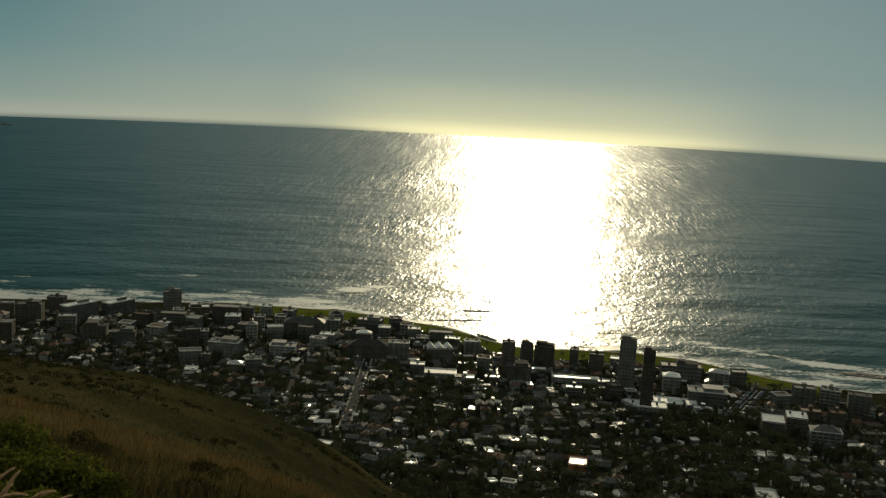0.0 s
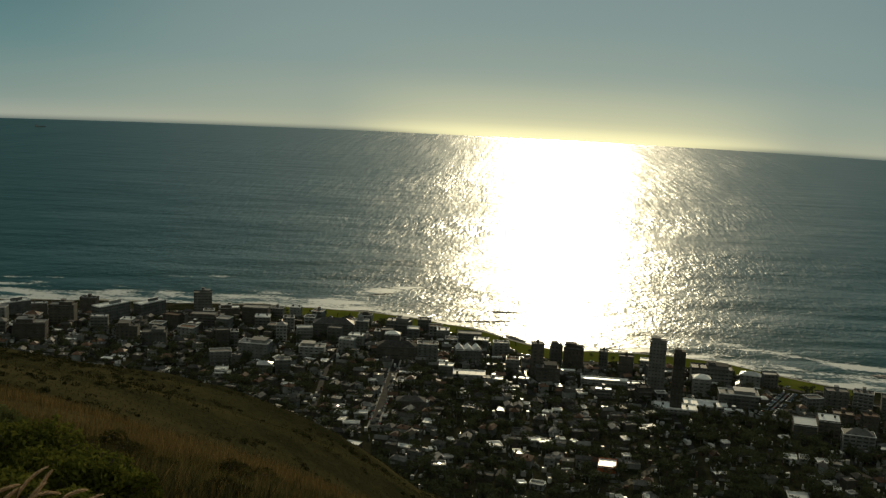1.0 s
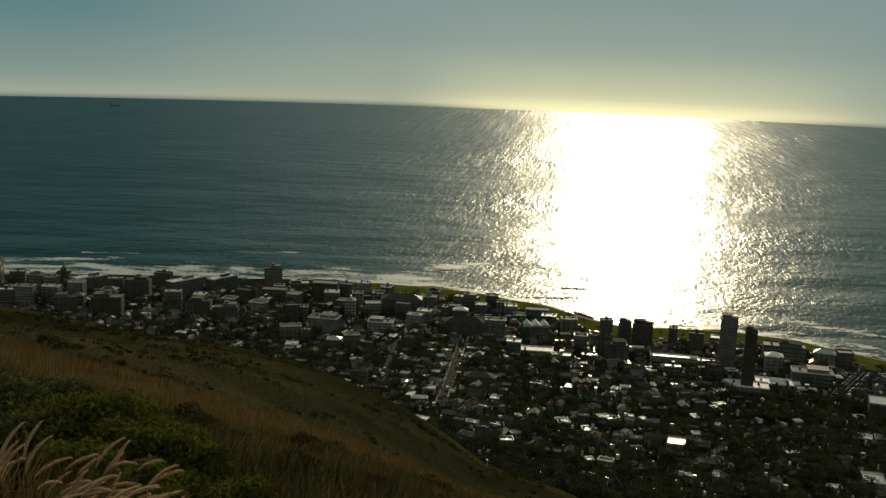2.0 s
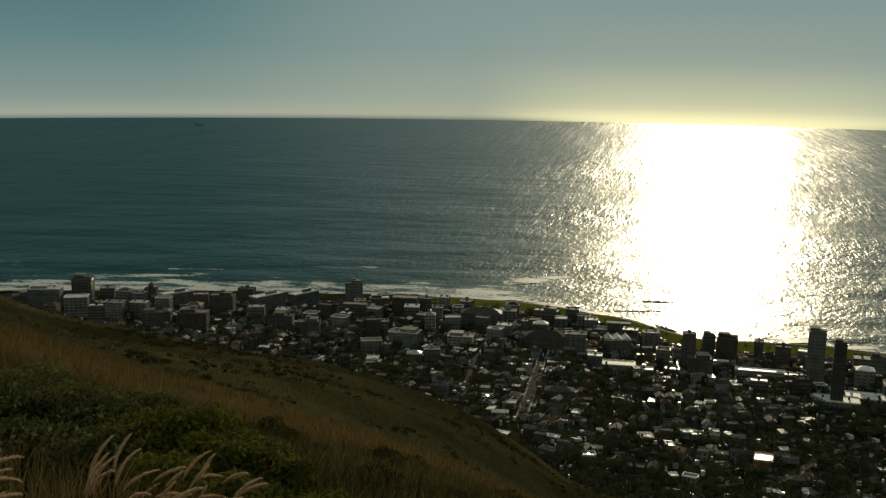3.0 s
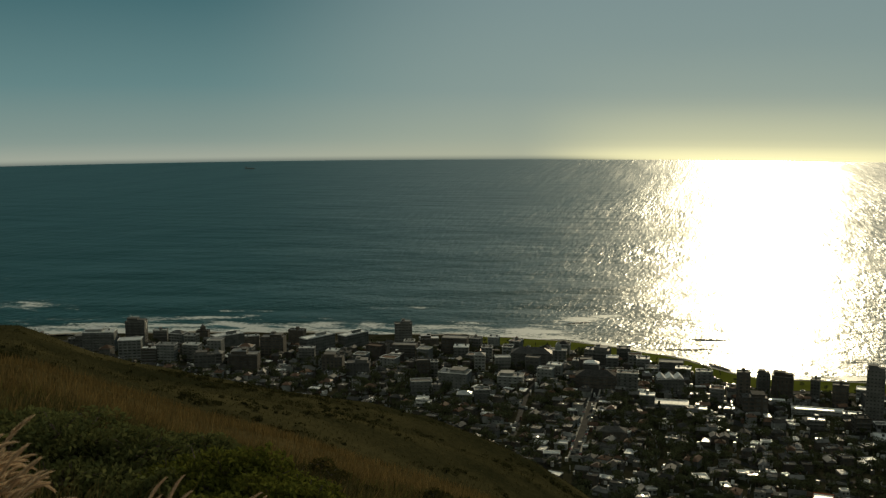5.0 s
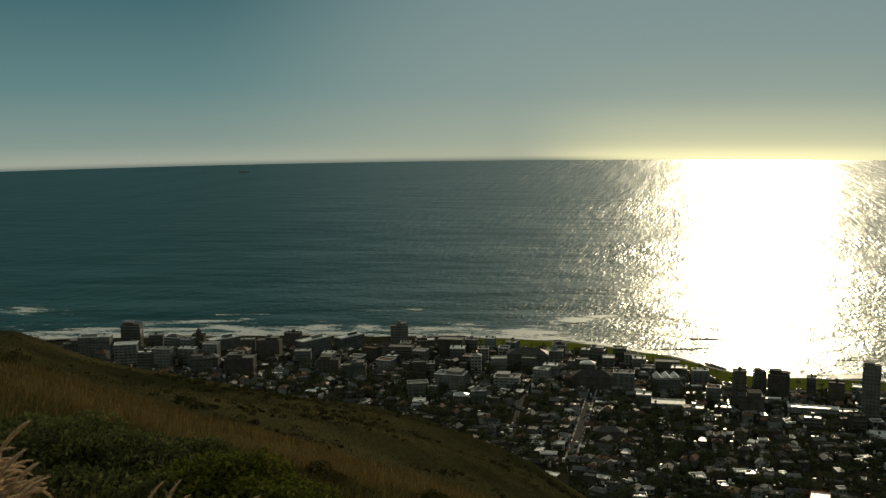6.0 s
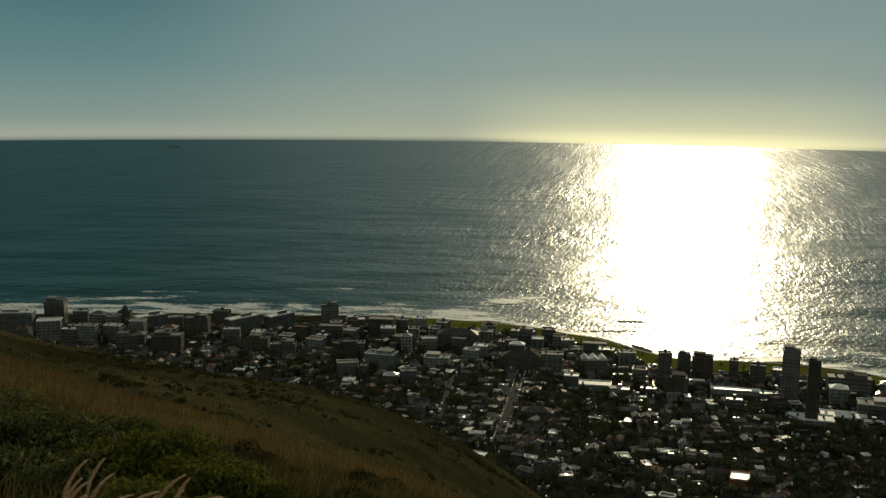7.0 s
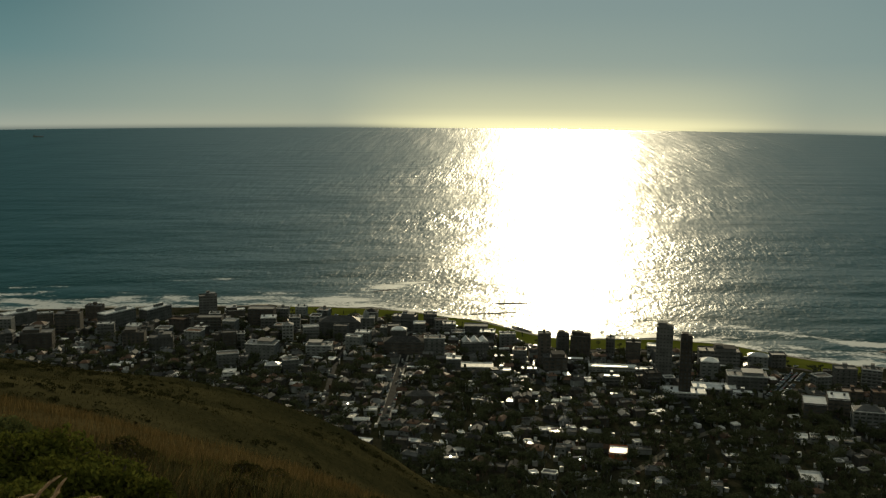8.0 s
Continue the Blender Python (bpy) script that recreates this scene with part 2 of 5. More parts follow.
# ---- the lie of the land ----
SHORE_X = np.array([-5000, -3000, -1500, -1000, -672, -452, -288, -222, -155, -89, -24, 22, 40, 60, 92, 150, 207, 260, 303, 347, 420, 700, 1200, 3000, 5000])
SHORE_Y = np.array([-3000, 200, 700, 950, 1088, 1138, 1159, 1166, 1163, 1152, 1124, 1094, 1072, 1044, 1034, 1039, 1037, 1020, 977, 951, 940, 980, 1000, 700, -3000])


def shore(x):
    """How far ahead the water's edge lies, smoothed along its length."""
    x = np.asarray(x, float)
    wob = 4 * np.sin(x / 23.0) + 3 * np.sin(x / 9.7 + 1)
    return sum(np.interp(x + d, SHORE_X, SHORE_Y) for d in (-16, -8, 0, 8, 16)) / 5 + wob


TH = np.array([-180, -130, -90, -60, -35, -31.5, -28.8, -26.1, -23.3, -19.4, -16.5, -13.4, -10.3, -7.05, -5.4, -3.7, -2.4, 2, 8, 15, 40, 80, 130, 180])
NEAR_D = np.array([2, 3, 6, 9, 13.5, 14.9, 16.0, 17.2, 18.0, 19.3, 20.25, 21.2, 22.1, 23.2, 23.8, 24.4, 24.8, 26, 27, 27.5, 24, 14, 4, 2])
FAR_D = np.array([-3, -1, 3, 7.5, 11.2, 12.84, 13.66, 14.25, 14.75, 15.37, 16.0, 16.88, 18.13, 19.74, 20.66, 21.75, 22.43, 23.5, 25.5, 26.5, 22, 10, 0, -3])
R_NEAR, R_DIP, R_FAR = 45.0, 95.0, 260.0


def hermite(r, knots, vals):
    """A smooth curve through (knot, value) rows; vals is a list of arrays, one for each knot."""
    slopes = []
    for i in range(len(knots)):
        a, b = max(i - 1, 0), min(i + 1, len(knots) - 1)
        slopes.append((vals[b] - vals[a]) / (knots[b] - knots[a]))
    out = vals[0] + 0 * r
    for i in range(len(knots) - 1):
        h = knots[i + 1] - knots[i]
        u = np.clip((r - knots[i]) / h, 0, 1)
        p = ((1 + 2 * u) * (1 - u) ** 2 * vals[i] + u * (1 - u) ** 2 * h * slopes[i]
             + u * u * (3 - 2 * u) * vals[i + 1] + u * u * (u - 1) * h * slopes[i + 1])
        out = np.where((r >= knots[i]) & (r <= knots[i + 1]), p, out)
    return np.where(r > knots[-1], vals[-1] + (r - knots[-1]) * 0.8, out)


def ripple(x, y, s, seed=0.0):
    return (np.sin(x / s + 1.3 * np.sin(y / s * 0.7 + seed)) + np.sin(y / s * 1.1 + 1.7 * np.sin(x / s * 0.6 + 2 * seed) + seed)
            + 0.6 * np.sin((x + y) / s * 1.9 + seed) + 0.5 * np.sin((x - 1.3 * y) / s * 2.7 + 3 * seed))


def plain(x, y):
    """The town's ground: a gentle rise from the sea wall towards the hill; under water it falls away."""
    s = shore(x) - np.asarray(y, float)
    return np.where(s > 6, 2.5 + 0.05 * s, np.clip(2.8 * (s + 4) / 10, -12, 2.8))


def ground(x, y):
    x, y = np.asarray(x, float), np.asarray(y, float)
    r, th = np.hypot(x, y), np.degrees(np.arctan2(x, y))
    near, far = np.radians(np.interp(th, TH, NEAR_D)), np.radians(np.interp(th, TH, FAR_D))
    d_near, d_far = R_NEAR * np.tan(near), R_FAR * np.tan(far)
    d_dip = R_DIP * np.tan(near + radians(2.5)) + 0 * r
    drop = hermite(r, (0.0, 9.0, R_NEAR, R_DIP, R_FAR), (1.65 + 0 * r, 1.65 + 0.15 * (d_near - 1.65), d_near, np.maximum(d_dip, d_near + 4), d_far))
    rough = 0.035 * ripple(x, y, 1.1) * np.clip(r / 6, 0, 1) + 0.16 * ripple(x, y, 6.5, 1.0) * np.clip(r / 40, 0, 1) + 0.8 * ripple(x, y, 33.0, 2.0) * np.clip((r - 60) / 150, 0, 1)
    hill = EYE - drop + rough
    low = plain(x, y)
    k = 6.0
    h = np.clip(0.5 + 0.5 * (hill - low) / k, 0, 1)
    return low + (hill - low) * h + k * h * (1 - h)


def gz(x, y):
    return float(ground(x, y))


def seen_past_hill(x, y, z, slack=0.4):
    """Whether a point of the town shows over the hill's shoulder."""
    th = math.degrees(math.atan2(x, y))
    return math.degrees(math.atan2(EYE - z, math.hypot(x, y))) < float(np.interp(th, TH, FAR_D)) + slack


ang = np.radians(np.concatenate([np.arange(-180, -50, 3.0), np.arange(-50, 40, 0.3), np.arange(40, 180, 3.0)]))
rad = np.concatenate([np.geomspace(0.4, 60, 90), np.geomspace(62, 330, 90), np.geomspace(336, 1250, 130), np.geomspace(1300, 4000, 12)])
gx, gy = rad[:, None] * np.sin(ang), rad[:, None] * np.cos(ang)
gv = np.stack([gx, gy, ground(gx, gy)], -1).reshape(-1, 3)
na, nr = len(ang), len(rad)
ii, jj = np.meshgrid(np.arange(nr - 1), np.arange(na), indexing="ij")
j2 = (jj + 1) % na
gf = np.stack([ii * na + jj, ii * na + j2, (ii + 1) * na + j2, (ii + 1) * na + jj], -1).reshape(-1, 4)[:, ::-1]
gv = np.vstack([gv, [[0, 0, EYE - 1.65]]])
gfl = gf.tolist() + [[j, len(gv) - 1, (j + 1) % na][::-1] for j in range(na)]
gme = mesh_of("ground", gv, gfl, M["hill"], True)
gme.materials.append(M["soil"])
gme.materials.append(M["spur"])
gme.materials.append(M["heath"])
cx, cy = gv[gf, 0].mean(1), gv[gf, 1].mean(1)
cr_ = np.hypot(cx, cy)
on_hill = ground(cx, cy) > plain(cx, cy) + 3
gme.polygons.foreach_set("material_index", np.concatenate([np.where(on_hill, np.where(cr_ > 70, 2, np.where(cr_ < 14 + 2.4 * ripple(cx, cy, 3.0, 4.0), 3, 0)), 1), np.zeros(na, int)]).astype(np.int32))
ground_ob = tagged(new("ground", gme), "dry grassy hillside falling to a built-up coastal plain", "ground", kind="structure")


# ---- sea ----
def sea_material():
    m = bpy.data.materials.new("sea_water")
    ns, ln, bsdf = nodes_of(m)
    co = ns.new("ShaderNodeTexCoord")
    bsdf.inputs["Roughness"].default_value = 0.3
    bsdf.inputs["Specular IOR Level"].default_value = 0.42
    bsdf.inputs["IOR"].default_value = 1.333
    bsdf.inputs["Base Color"].default_value = (0.004, 0.048, 0.036, 1)

    def noise_at(sx, sy, detail, turn=0.0):
        mp = ns.new("ShaderNodeMapping")
        mp.inputs["Scale"].default_value = (sx, sy, 1)
        mp.inputs["Rotation"].default_value = (0, 0, turn)
        ln.new(co.outputs["Object"], mp.inputs["Vector"])
        n = ns.new("ShaderNodeTexNoise")
        n.inputs["Scale"].default_value, n.inputs["Detail"].default_value = 1.0, detail
        ln.new(mp.outputs[0], n.inputs["Vector"])
        return n.outputs["Fac"]

    def madd(a, k, b):
        n = ns.new("ShaderNodeMath")
        n.operation = "MULTIPLY_ADD"
        ln.new(a, n.inputs[0])
        n.inputs[1].default_value = k
        if b is None:
            n.inputs[2].default_value = 0
        else:
            ln.new(b, n.inputs[2])
        return n.outputs[0]

    # the waves run longer the farther off shore they are: the range coordinate is drawn out with distance
    split = ns.new("ShaderNodeSeparateXYZ")
    ln.new(co.outputs["Object"], split.inputs[0])
    inv = ns.new("ShaderNodeMath")
    inv.operation = "DIVIDE"
    inv.inputs[0].default_value = 500000.0
    ln.new(split.outputs["Y"], inv.inputs[1])

    def waves(fx, fy, detail, skew):
        across = madd(split.outputs["X"], fx, madd(inv.outputs[0], skew, None))
        out = madd(inv.outputs[0], fy, None)
        both = ns.new("ShaderNodeCombineXYZ")
        ln.new(across, both.inputs[0])
        ln.new(out, both.inputs[1])
        n = ns.new("ShaderNodeTexNoise")
        n.inputs["Scale"].default_value, n.inputs["Detail"].default_value, n.inputs["Roughness"].default_value = 1.0, detail, 0.55
        ln.new(both.outputs[0], n.inputs["Vector"])
        return n.outputs["Fac"]

    chop = waves(0.2, 0.27, 2, 0.06)
    sea_ = waves(0.045, 0.1, 2, 0.03)
    swell = noise_at(0.0035, 0.02, 2, 0.12)
    sets = waves(0.003, 0.017, 2, 0.004)
    gusts = waves(0.0022, 0.021, 3, 0.02)
    # wind lanes: ruffled water beside sleek water
    lane = ns.new("ShaderNodeMapRange")
    lane.inputs["From Min"].default_value, lane.inputs["From Max"].default_value = 0.36, 0.64
    lane.inputs["To Min"].default_value, lane.inputs["To Max"].default_value = 0.6, 1.3
    ln.new(gusts, lane.inputs["Value"])
    ruffle = ns.new("ShaderNodeMath")
    ruffle.operation = "MULTIPLY"
    ln.new(madd(sea_, 2.0, madd(chop, 0.9, None)), ruffle.inputs[0])
    ln.new(lane.outputs[0], ruffle.inputs[1])
    height = madd(sets, 14.0, madd(swell, 2.5, ruffle.outputs[0]))
    bn = ns.new("ShaderNodeBump")
    bn.inputs["Strength"].default_value, bn.inputs["Distance"].default_value = 1.0, 1.0
    ln.new(height, bn.inputs["Height"])
    ln.new(bn.outputs[0], bsdf.inputs["Normal"])
    # surf: thick close to the shore, torn by noise
    surf = ns.new("ShaderNodeAttribute")
    surf.attribute_name = "surf"
    torn = noise_at(0.02, 0.06, 6, 0.1)
    fine = noise_at(0.2, 0.3, 4)
    s = madd(torn, 1.8, madd(fine, 1.1, surf.outputs["Fac"]))
    lim = ns.new("ShaderNodeMapRange")
    lim.inputs["From Min"].default_value, lim.inputs["From Max"].default_value = 1.86, 2.12
    ln.new(s, lim.inputs["Value"])
    foam = ns.new("ShaderNodeBsdfPrincipled")
    foam.inputs["Roughness"].default_value = 0.55
    foam.inputs["Base Color"].default_value = (0.64, 0.65, 0.62, 1)
    mix = ns.new("ShaderNodeMixShader")
    ln.new(lim.outputs[0], mix.inputs[0])
    ln.new(bsdf.outputs[0], mix.inputs[1])
    ln.new(foam.outputs[0], mix.inputs[2])
    ln.new(mix.outputs[0], ns["Material Output"].inputs["Surface"])
    return m


M["sea"] = sea_material()
s_ang = np.radians(np.concatenate([np.arange(-180, -50, 4.0), np.arange(-50, 40, 0.4), np.arange(40, 180, 4.0)]))
s_rad = np.concatenate([np.geomspace(700, 900, 12), np.linspace(905, 1500, 150), np.geomspace(1520, 4900, 40)])
sx, sy = s_rad[:, None] * np.sin(s_ang), s_rad[:, None] * np.cos(s_ang)
off = (sy - shore(sx)).reshape(-1)
sv = np.stack([sx, sy, 0 * sx], -1).reshape(-1, 3)
na, nr = len(s_ang), len(s_rad)
ii, jj = np.meshgrid(np.arange(nr - 1), np.arange(na), indexing="ij")
j2 = (jj + 1) % na
sf = np.stack([ii * na + jj, ii * na + j2, (ii + 1) * na + j2, (ii + 1) * na + jj], -1).reshape(-1, 4)[:, ::-1]
sme = mesh_of("sea", sv, sf, M["sea"], True)
reach = np.interp(sv[:, 0], (-700, -300, -100, 200, 330, 420), (80, 55, 32, 30, 40, 36))
surf = 0.66 * np.exp(-(np.maximum(off, 0) / reach) ** 2) + 0.28 * np.exp(-((off - 48) / 9) ** 2)
PX, PY = sv[:, 0], sv[:, 1]


def patch(x, y, rx, ry, much, tilt=0.0):
    """Broken water round a reef or on a bar."""
    c, s_ = math.cos(radians(tilt)), math.sin(radians(tilt))
    u, w = (PX - x) * c + (PY - y) * s_, -(PX - x) * s_ + (PY - y) * c
    return much * np.exp(-(u / rx) ** 2 - (w / ry) ** 2)


surf = surf + patch(403, 1032, 55, 14, 0.42, -10) + patch(420, 990, 50, 9, 0.3) + patch(-118, 1285, 42, 45, 0.5, 30) + patch(-140, 1210, 60, 30, 0.4)
surf = surf + patch(450, 1010, 70, 30, 0.5, -8) + patch(350, 1060, 70, 9, 0.4, -30) + patch(-90, 1300, 60, 10, 0.45, 35)
surf = surf + patch(-590, 1200, 110, 14, 0.5, 14) + patch(-520, 1258, 60, 5, 0.5, 12) + patch(-850, 1235, 70, 34, 0.62) + patch(-340, 1315, 50, 9, 0.45, 10)
surf = surf + patch(-250, 1230, 60, 10, 0.35, 10) + patch(300, 1080, 60, 18, 0.45, -25) + patch(200, 1110, 70, 12, 0.4, -12)
sme.attributes.new("surf", "FLOAT", "POINT").data.foreach_set("value", surf.astype(np.float32))
tagged(new("sea", sme), "dark teal sea with low swell and a blazing sun path", "water", kind="structure")
# ---- draped strips: lawn, promenade, roads ----
def ribbon(name, line, width, mat_, label, category, lift=0.12, across=3):
    """A strip of ground cover along a line of (x, y), laid over the terrain."""
    pts = np.array(line, float)
    tan = np.gradient(pts, axis=0)
    tan /= np.linalg.norm(tan, axis=1)[:, None]
    side = np.stack([tan[:, 1], -tan[:, 0]], 1)
    offs = np.linspace(-width / 2, width / 2, across)
    grid = pts[:, None, :] + side[:, None, :] * offs[None, :, None]
    z = ground(grid[..., 0], grid[..., 1]) + lift
    v = np.concatenate([grid, z[..., None]], -1).reshape(-1, 3)
    n, a = len(pts), across
    f = [[i * a + j, i * a + j + 1, (i + 1) * a + j + 1, (i + 1) * a + j] for i in range(n - 1) for j in range(a - 1)]
    me = mesh_of(name, v, f, mat_, True)
    return tagged(new(name, me), label, category, kind="structure")


def along_shore(x0, x1, s, step=8.0):
    xs = np.arange(x0, x1, step)
    base = np.array([np.interp(x, SHORE_X, SHORE_Y) for x in xs])
    base = np.convolve(np.pad(base, 3, mode="edge"), np.ones(7) / 7, "valid")
    return np.stack([xs, base - s], 1)


ribbon("lawn", along_shore(-235, 350, 34), 44, M["lawn"], "mown green lawn behind the sea wall", "lawn", 0.15, 9)
ribbon("promenade", along_shore(-700, 480, 9), 5, M["paving"], "pale paved promenade along the sea wall", "pavement", 0.25)
ribbon("beach", along_shore(-900, -235, 4), 16, M["sand"], "narrow wet sandy beach below the buildings", "beach", 0.1, 5)
ribbon("road", along_shore(-700, 480, 64), 11, M["asphalt"], "asphalt beach road along the lawn", "road")
ribbon("road", along_shore(-700, 480, 214), 13, M["asphalt"], "asphalt main road through the town", "road")
ribbon("road", along_shore(-700, 480, 330), 6, M["asphalt"], "asphalt residential street", "road")
STREETS = [-672, -618, -561, -512, -455, -401, -346, -287, -231, -172, -115, -63, -8, 50, 103, 160, 212, 268, 327, 380, 436]
DRAWN = (-401, -287, -115, -63, 50, 160, 268)
for sx_ in STREETS:
    top = float(np.interp(sx_, SHORE_X, SHORE_Y)) - 66
    low_end = 850 if sx_ == 50 else 700
    main = sx_ == -63
    if sx_ not in DRAWN:
        continue
    line = [(sx_ + (0 if main else 5 * math.sin(y / 70 + sx_)), y) for y in np.arange(low_end, top, 9.0)]
    if main:
        ribbon("pavement", line, 8.6, M["paving"], "paved footway beside the street", "pavement", 0.16)
    ribbon("road", line, 5.6 if main else 4.2, M["asphalt"], "straight asphalt street running to the sea", "road", 0.24)
ribbon("lane", [(92 + 0.74 * i * 4 + 3 * math.sin(i / 4), 612 + i * 4 + 4 * math.sin(i / 6)) for i in range(28)], 5.5, M["track"], "pale narrow lane climbing through the wooded slope", "road", 0.3)
TAKEN = [(92 + 0.74 * i, 612 + i, 5.0) for i in range(0, 110, 8)] + [(246 + 0.5 * i, 815 + i, 10.0) for i in range(0, 100, 8)]


def free(x, y, r):
    return all((x - a) ** 2 + (y - b) ** 2 > (r + c) ** 2 for a, b, c in TAKEN)


# ---- apartment blocks ----
def block_meshes(w, d, h, wall, storey=3.0, bay=3.4, band=1.35, share=0.26, blank=False):
    """One wall shell with window openings and their reveals, and the glass behind the openings of one storey."""
    n = max(1, int(round(h / storey)))
    sh = h / n
    index, verts, faces = {}, [], []

    def vid(p):
        key = tuple(round(c, 3) for c in p)
        if key not in index:
            index[key] = len(verts)
            verts.append(key)
        return index[key]

    zs = [0.0]
    for i in range(n):
        zs += [i * sh + band, (i + 1) * sh - 0.25]
    zs.append(h)
    for face in range(4):
        length, deep = (w, d) if face % 2 == 0 else (d, w)
        k = max(2, int(round(length / bay)))
        us = [-length / 2]
        for i in range(k):
            c = -length / 2 + length * (i + 0.5) / k
            us += [c - length / k * share, c + length / k * share]
        us.append(length / 2)
        c, s = ((1, 0), (0, 1), (-1, 0), (0, -1))[face]

        def at(u, v, z):
            return vid((c * u - s * v, s * u + c * v, z))
        o, q = -deep / 2, -deep / 2 + 0.3
        for i in range(len(us) - 1):
            for j in range(len(zs) - 1):
                u0, u1, z0, z1 = us[i], us[i + 1], zs[j], zs[j + 1]
                if i % 2 == 1 and j % 2 == 1 and not (blank and face % 2):
                    for (ua, za), (ub, zb) in (((u0, z0), (u1, z0)), ((u1, z0), (u1, z1)), ((u1, z1), (u0, z1)), ((u0, z1), (u0, z0))):
                        faces.append((at(ua, o, za), at(ub, o, zb), at(ub, q, zb), at(ua, q, za)))
                else:
                    faces.append((at(u0, o, z0), at(u1, o, z0), at(u1, o, z1), at(u0, o, z1)))
    gl = Solid().box(-w / 2 + 0.27, -d / 2 + 0.27, 0, w / 2 - 0.27, d / 2 - 0.27, sh - band - 0.02).mesh("window_band", M["glass"])
    return mesh_of("wall", verts, faces, M[wall]), gl, n, sh, band


def apartment(x, y, w, d, h, rot=0.0, wall="plaster", roof="white_roof", top="lift", balcony=False, label="", name="apartment_block", category="building"):
    dice = random.Random(int(x * 7 + y * 13))
    if w < 31 and d < 18 and h > 8:  # the blocks do not all stand square to their streets
        rot, w = rot + dice.uniform(-13, 13), w * 0.93
    z = min(gz(x + a * w / 2, y + b * d / 2) for a in (-1, 1) for b in (-1, 1)) - 0.3
    h = h + 0.5
    ob = thing(name, pose(x, y, z, 0, 0, rot), label or "pale plastered apartment block with a flat roof", category, "buildings of the town")
    wl, gl, n, sh, band = block_meshes(w, d, h, wall, 3.0, dice.uniform(2.6, 5.0), dice.uniform(1.0, 1.8), dice.uniform(0.17, 0.38), dice.random() < 0.4)
    child("wall", wl, ob)
    for i in range(n):
        child("window_band", gl, ob, pose(0, 0, i * sh + band + 0.01))
    rf = Solid().box(-w / 2 - 0.25, -d / 2 - 0.25, h, w / 2 + 0.25, d / 2 + 0.25, h + 0.3)
    child("roof", rf.mesh("roof", M[roof]), ob)
    pr = Solid()
    for x0, y0, x1, y1 in ((-w / 2 - .25, -d / 2 - .25, w / 2 + .25, -d / 2), (-w / 2 - .25, d / 2, w / 2 + .25, d / 2 + .25), (-w / 2 - .25, -d / 2, -w / 2, d / 2), (w / 2, -d / 2, w / 2 + .25, d / 2)):
        pr.box(x0, y0, h + 0.3, x1, y1, h + 1.0)
    # plaster parapets are coloured roof-white to imitate their sunlit rims
    child("parapet", pr.mesh("parapet", M["white_roof" if wall == "plaster" else wall]), ob)
    if balcony:
        bm_ = Solid().box(-w / 2 + 0.6, -d / 2 - 1.3, -0.15, w / 2 - 0.6, -d / 2 + 0.05, 0.0).mesh("balcony", M["plaster"])
        rail = Solid().box(-w / 2 + 0.6, -d / 2 - 1.3, 0.004, w / 2 - 0.6, -d / 2 - 1.2, 0.95).mesh("railing", M["concrete"])
        for i in range(1, n):
            child("railing", rail, child("balcony", bm_, ob, pose(0, 0, i * sh)))
    if w > 19 and top in ("lift", "tanks", "both") and h > 8:
        a0, a1 = (-0.42, 0.1) if int(x) % 2 else (-0.12, 0.4)
        pent = child("penthouse", Solid().box(w * a0, -d * 0.3, h + 0.3, w * a1, d * 0.42, h + 2.9).mesh("penthouse", M[wall]), ob)
        child("penthouse_roof", Solid().box(w * a0 - .3, -d * 0.34, h + 2.9, w * a1 + .3, d * 0.45, h + 3.15).mesh("penthouse_roof", M[roof]), pent)
    if top in ("lift", "both"):
        k = Solid().box(-w * 0.09, -d * 0.05, h + 0.3, w * 0.09, d * 0.3, h + 3.4)
        if w > 19:
            k = Solid().box(-w * 0.08, -d * 0.05, h + 0.3, w * 0.08, d * 0.3, h + 4.6)
        lh = child("lift_house", k.mesh("lift_house", M[wall]), ob)
        child("lift_roof", Solid().box(-w * 0.1, -d * 0.08, 0, w * 0.1, d * 0.33, 0.2).mesh("lift_roof", M[roof]), lh, pose(0, 0, h + (4.6 if w > 19 else 3.4)))
    if top in ("tanks", "both"):
        for a in (-0.3, 0.28):
            child("water_tank", Solid().drum(w * a, d * 0.1, h + 0.3, h + 2.0, 0.9, 0.9).mesh("water_tank", M["concrete"], False), ob)
    if top == "hip":
        r = Solid().add([(-w / 2 - .5, -d / 2 - .5, h + .3), (w / 2 + .5, -d / 2 - .5, h + .3), (w / 2 + .5, d / 2 + .5, h + .3), (-w / 2 - .5, d / 2 + .5, h + .3), (-w / 2 + d / 2, 0, h + .3 + d * .28), (w / 2 - d / 2, 0, h + .3 + d * .28)],
                        [(0, 1, 5, 4), (1, 2, 5), (2, 3, 4, 5), (3, 0, 4), (3, 2, 1, 0)])
        child("hipped_roof", r.mesh("hipped_roof", M[roof]), ob)
    if top == "gables":
        for i in range(3):
            x0 = -w / 2 + w * i / 3
            g = Solid().add([(x0, -d / 2, h + .3), (x0 + w / 3, -d / 2, h + .3), (x0 + w / 6, -d / 2, h + 4), (x0, d / 2, h + .3), (x0 + w / 3, d / 2, h + .3), (x0 + w / 6, d / 2, h + 4)],
                            [(0, 1, 2), (5, 4, 3), (1, 4, 5, 2), (3, 0, 2, 5), (0, 3, 4, 1)])
            child("gable", g.mesh("gable", M[roof]), ob)
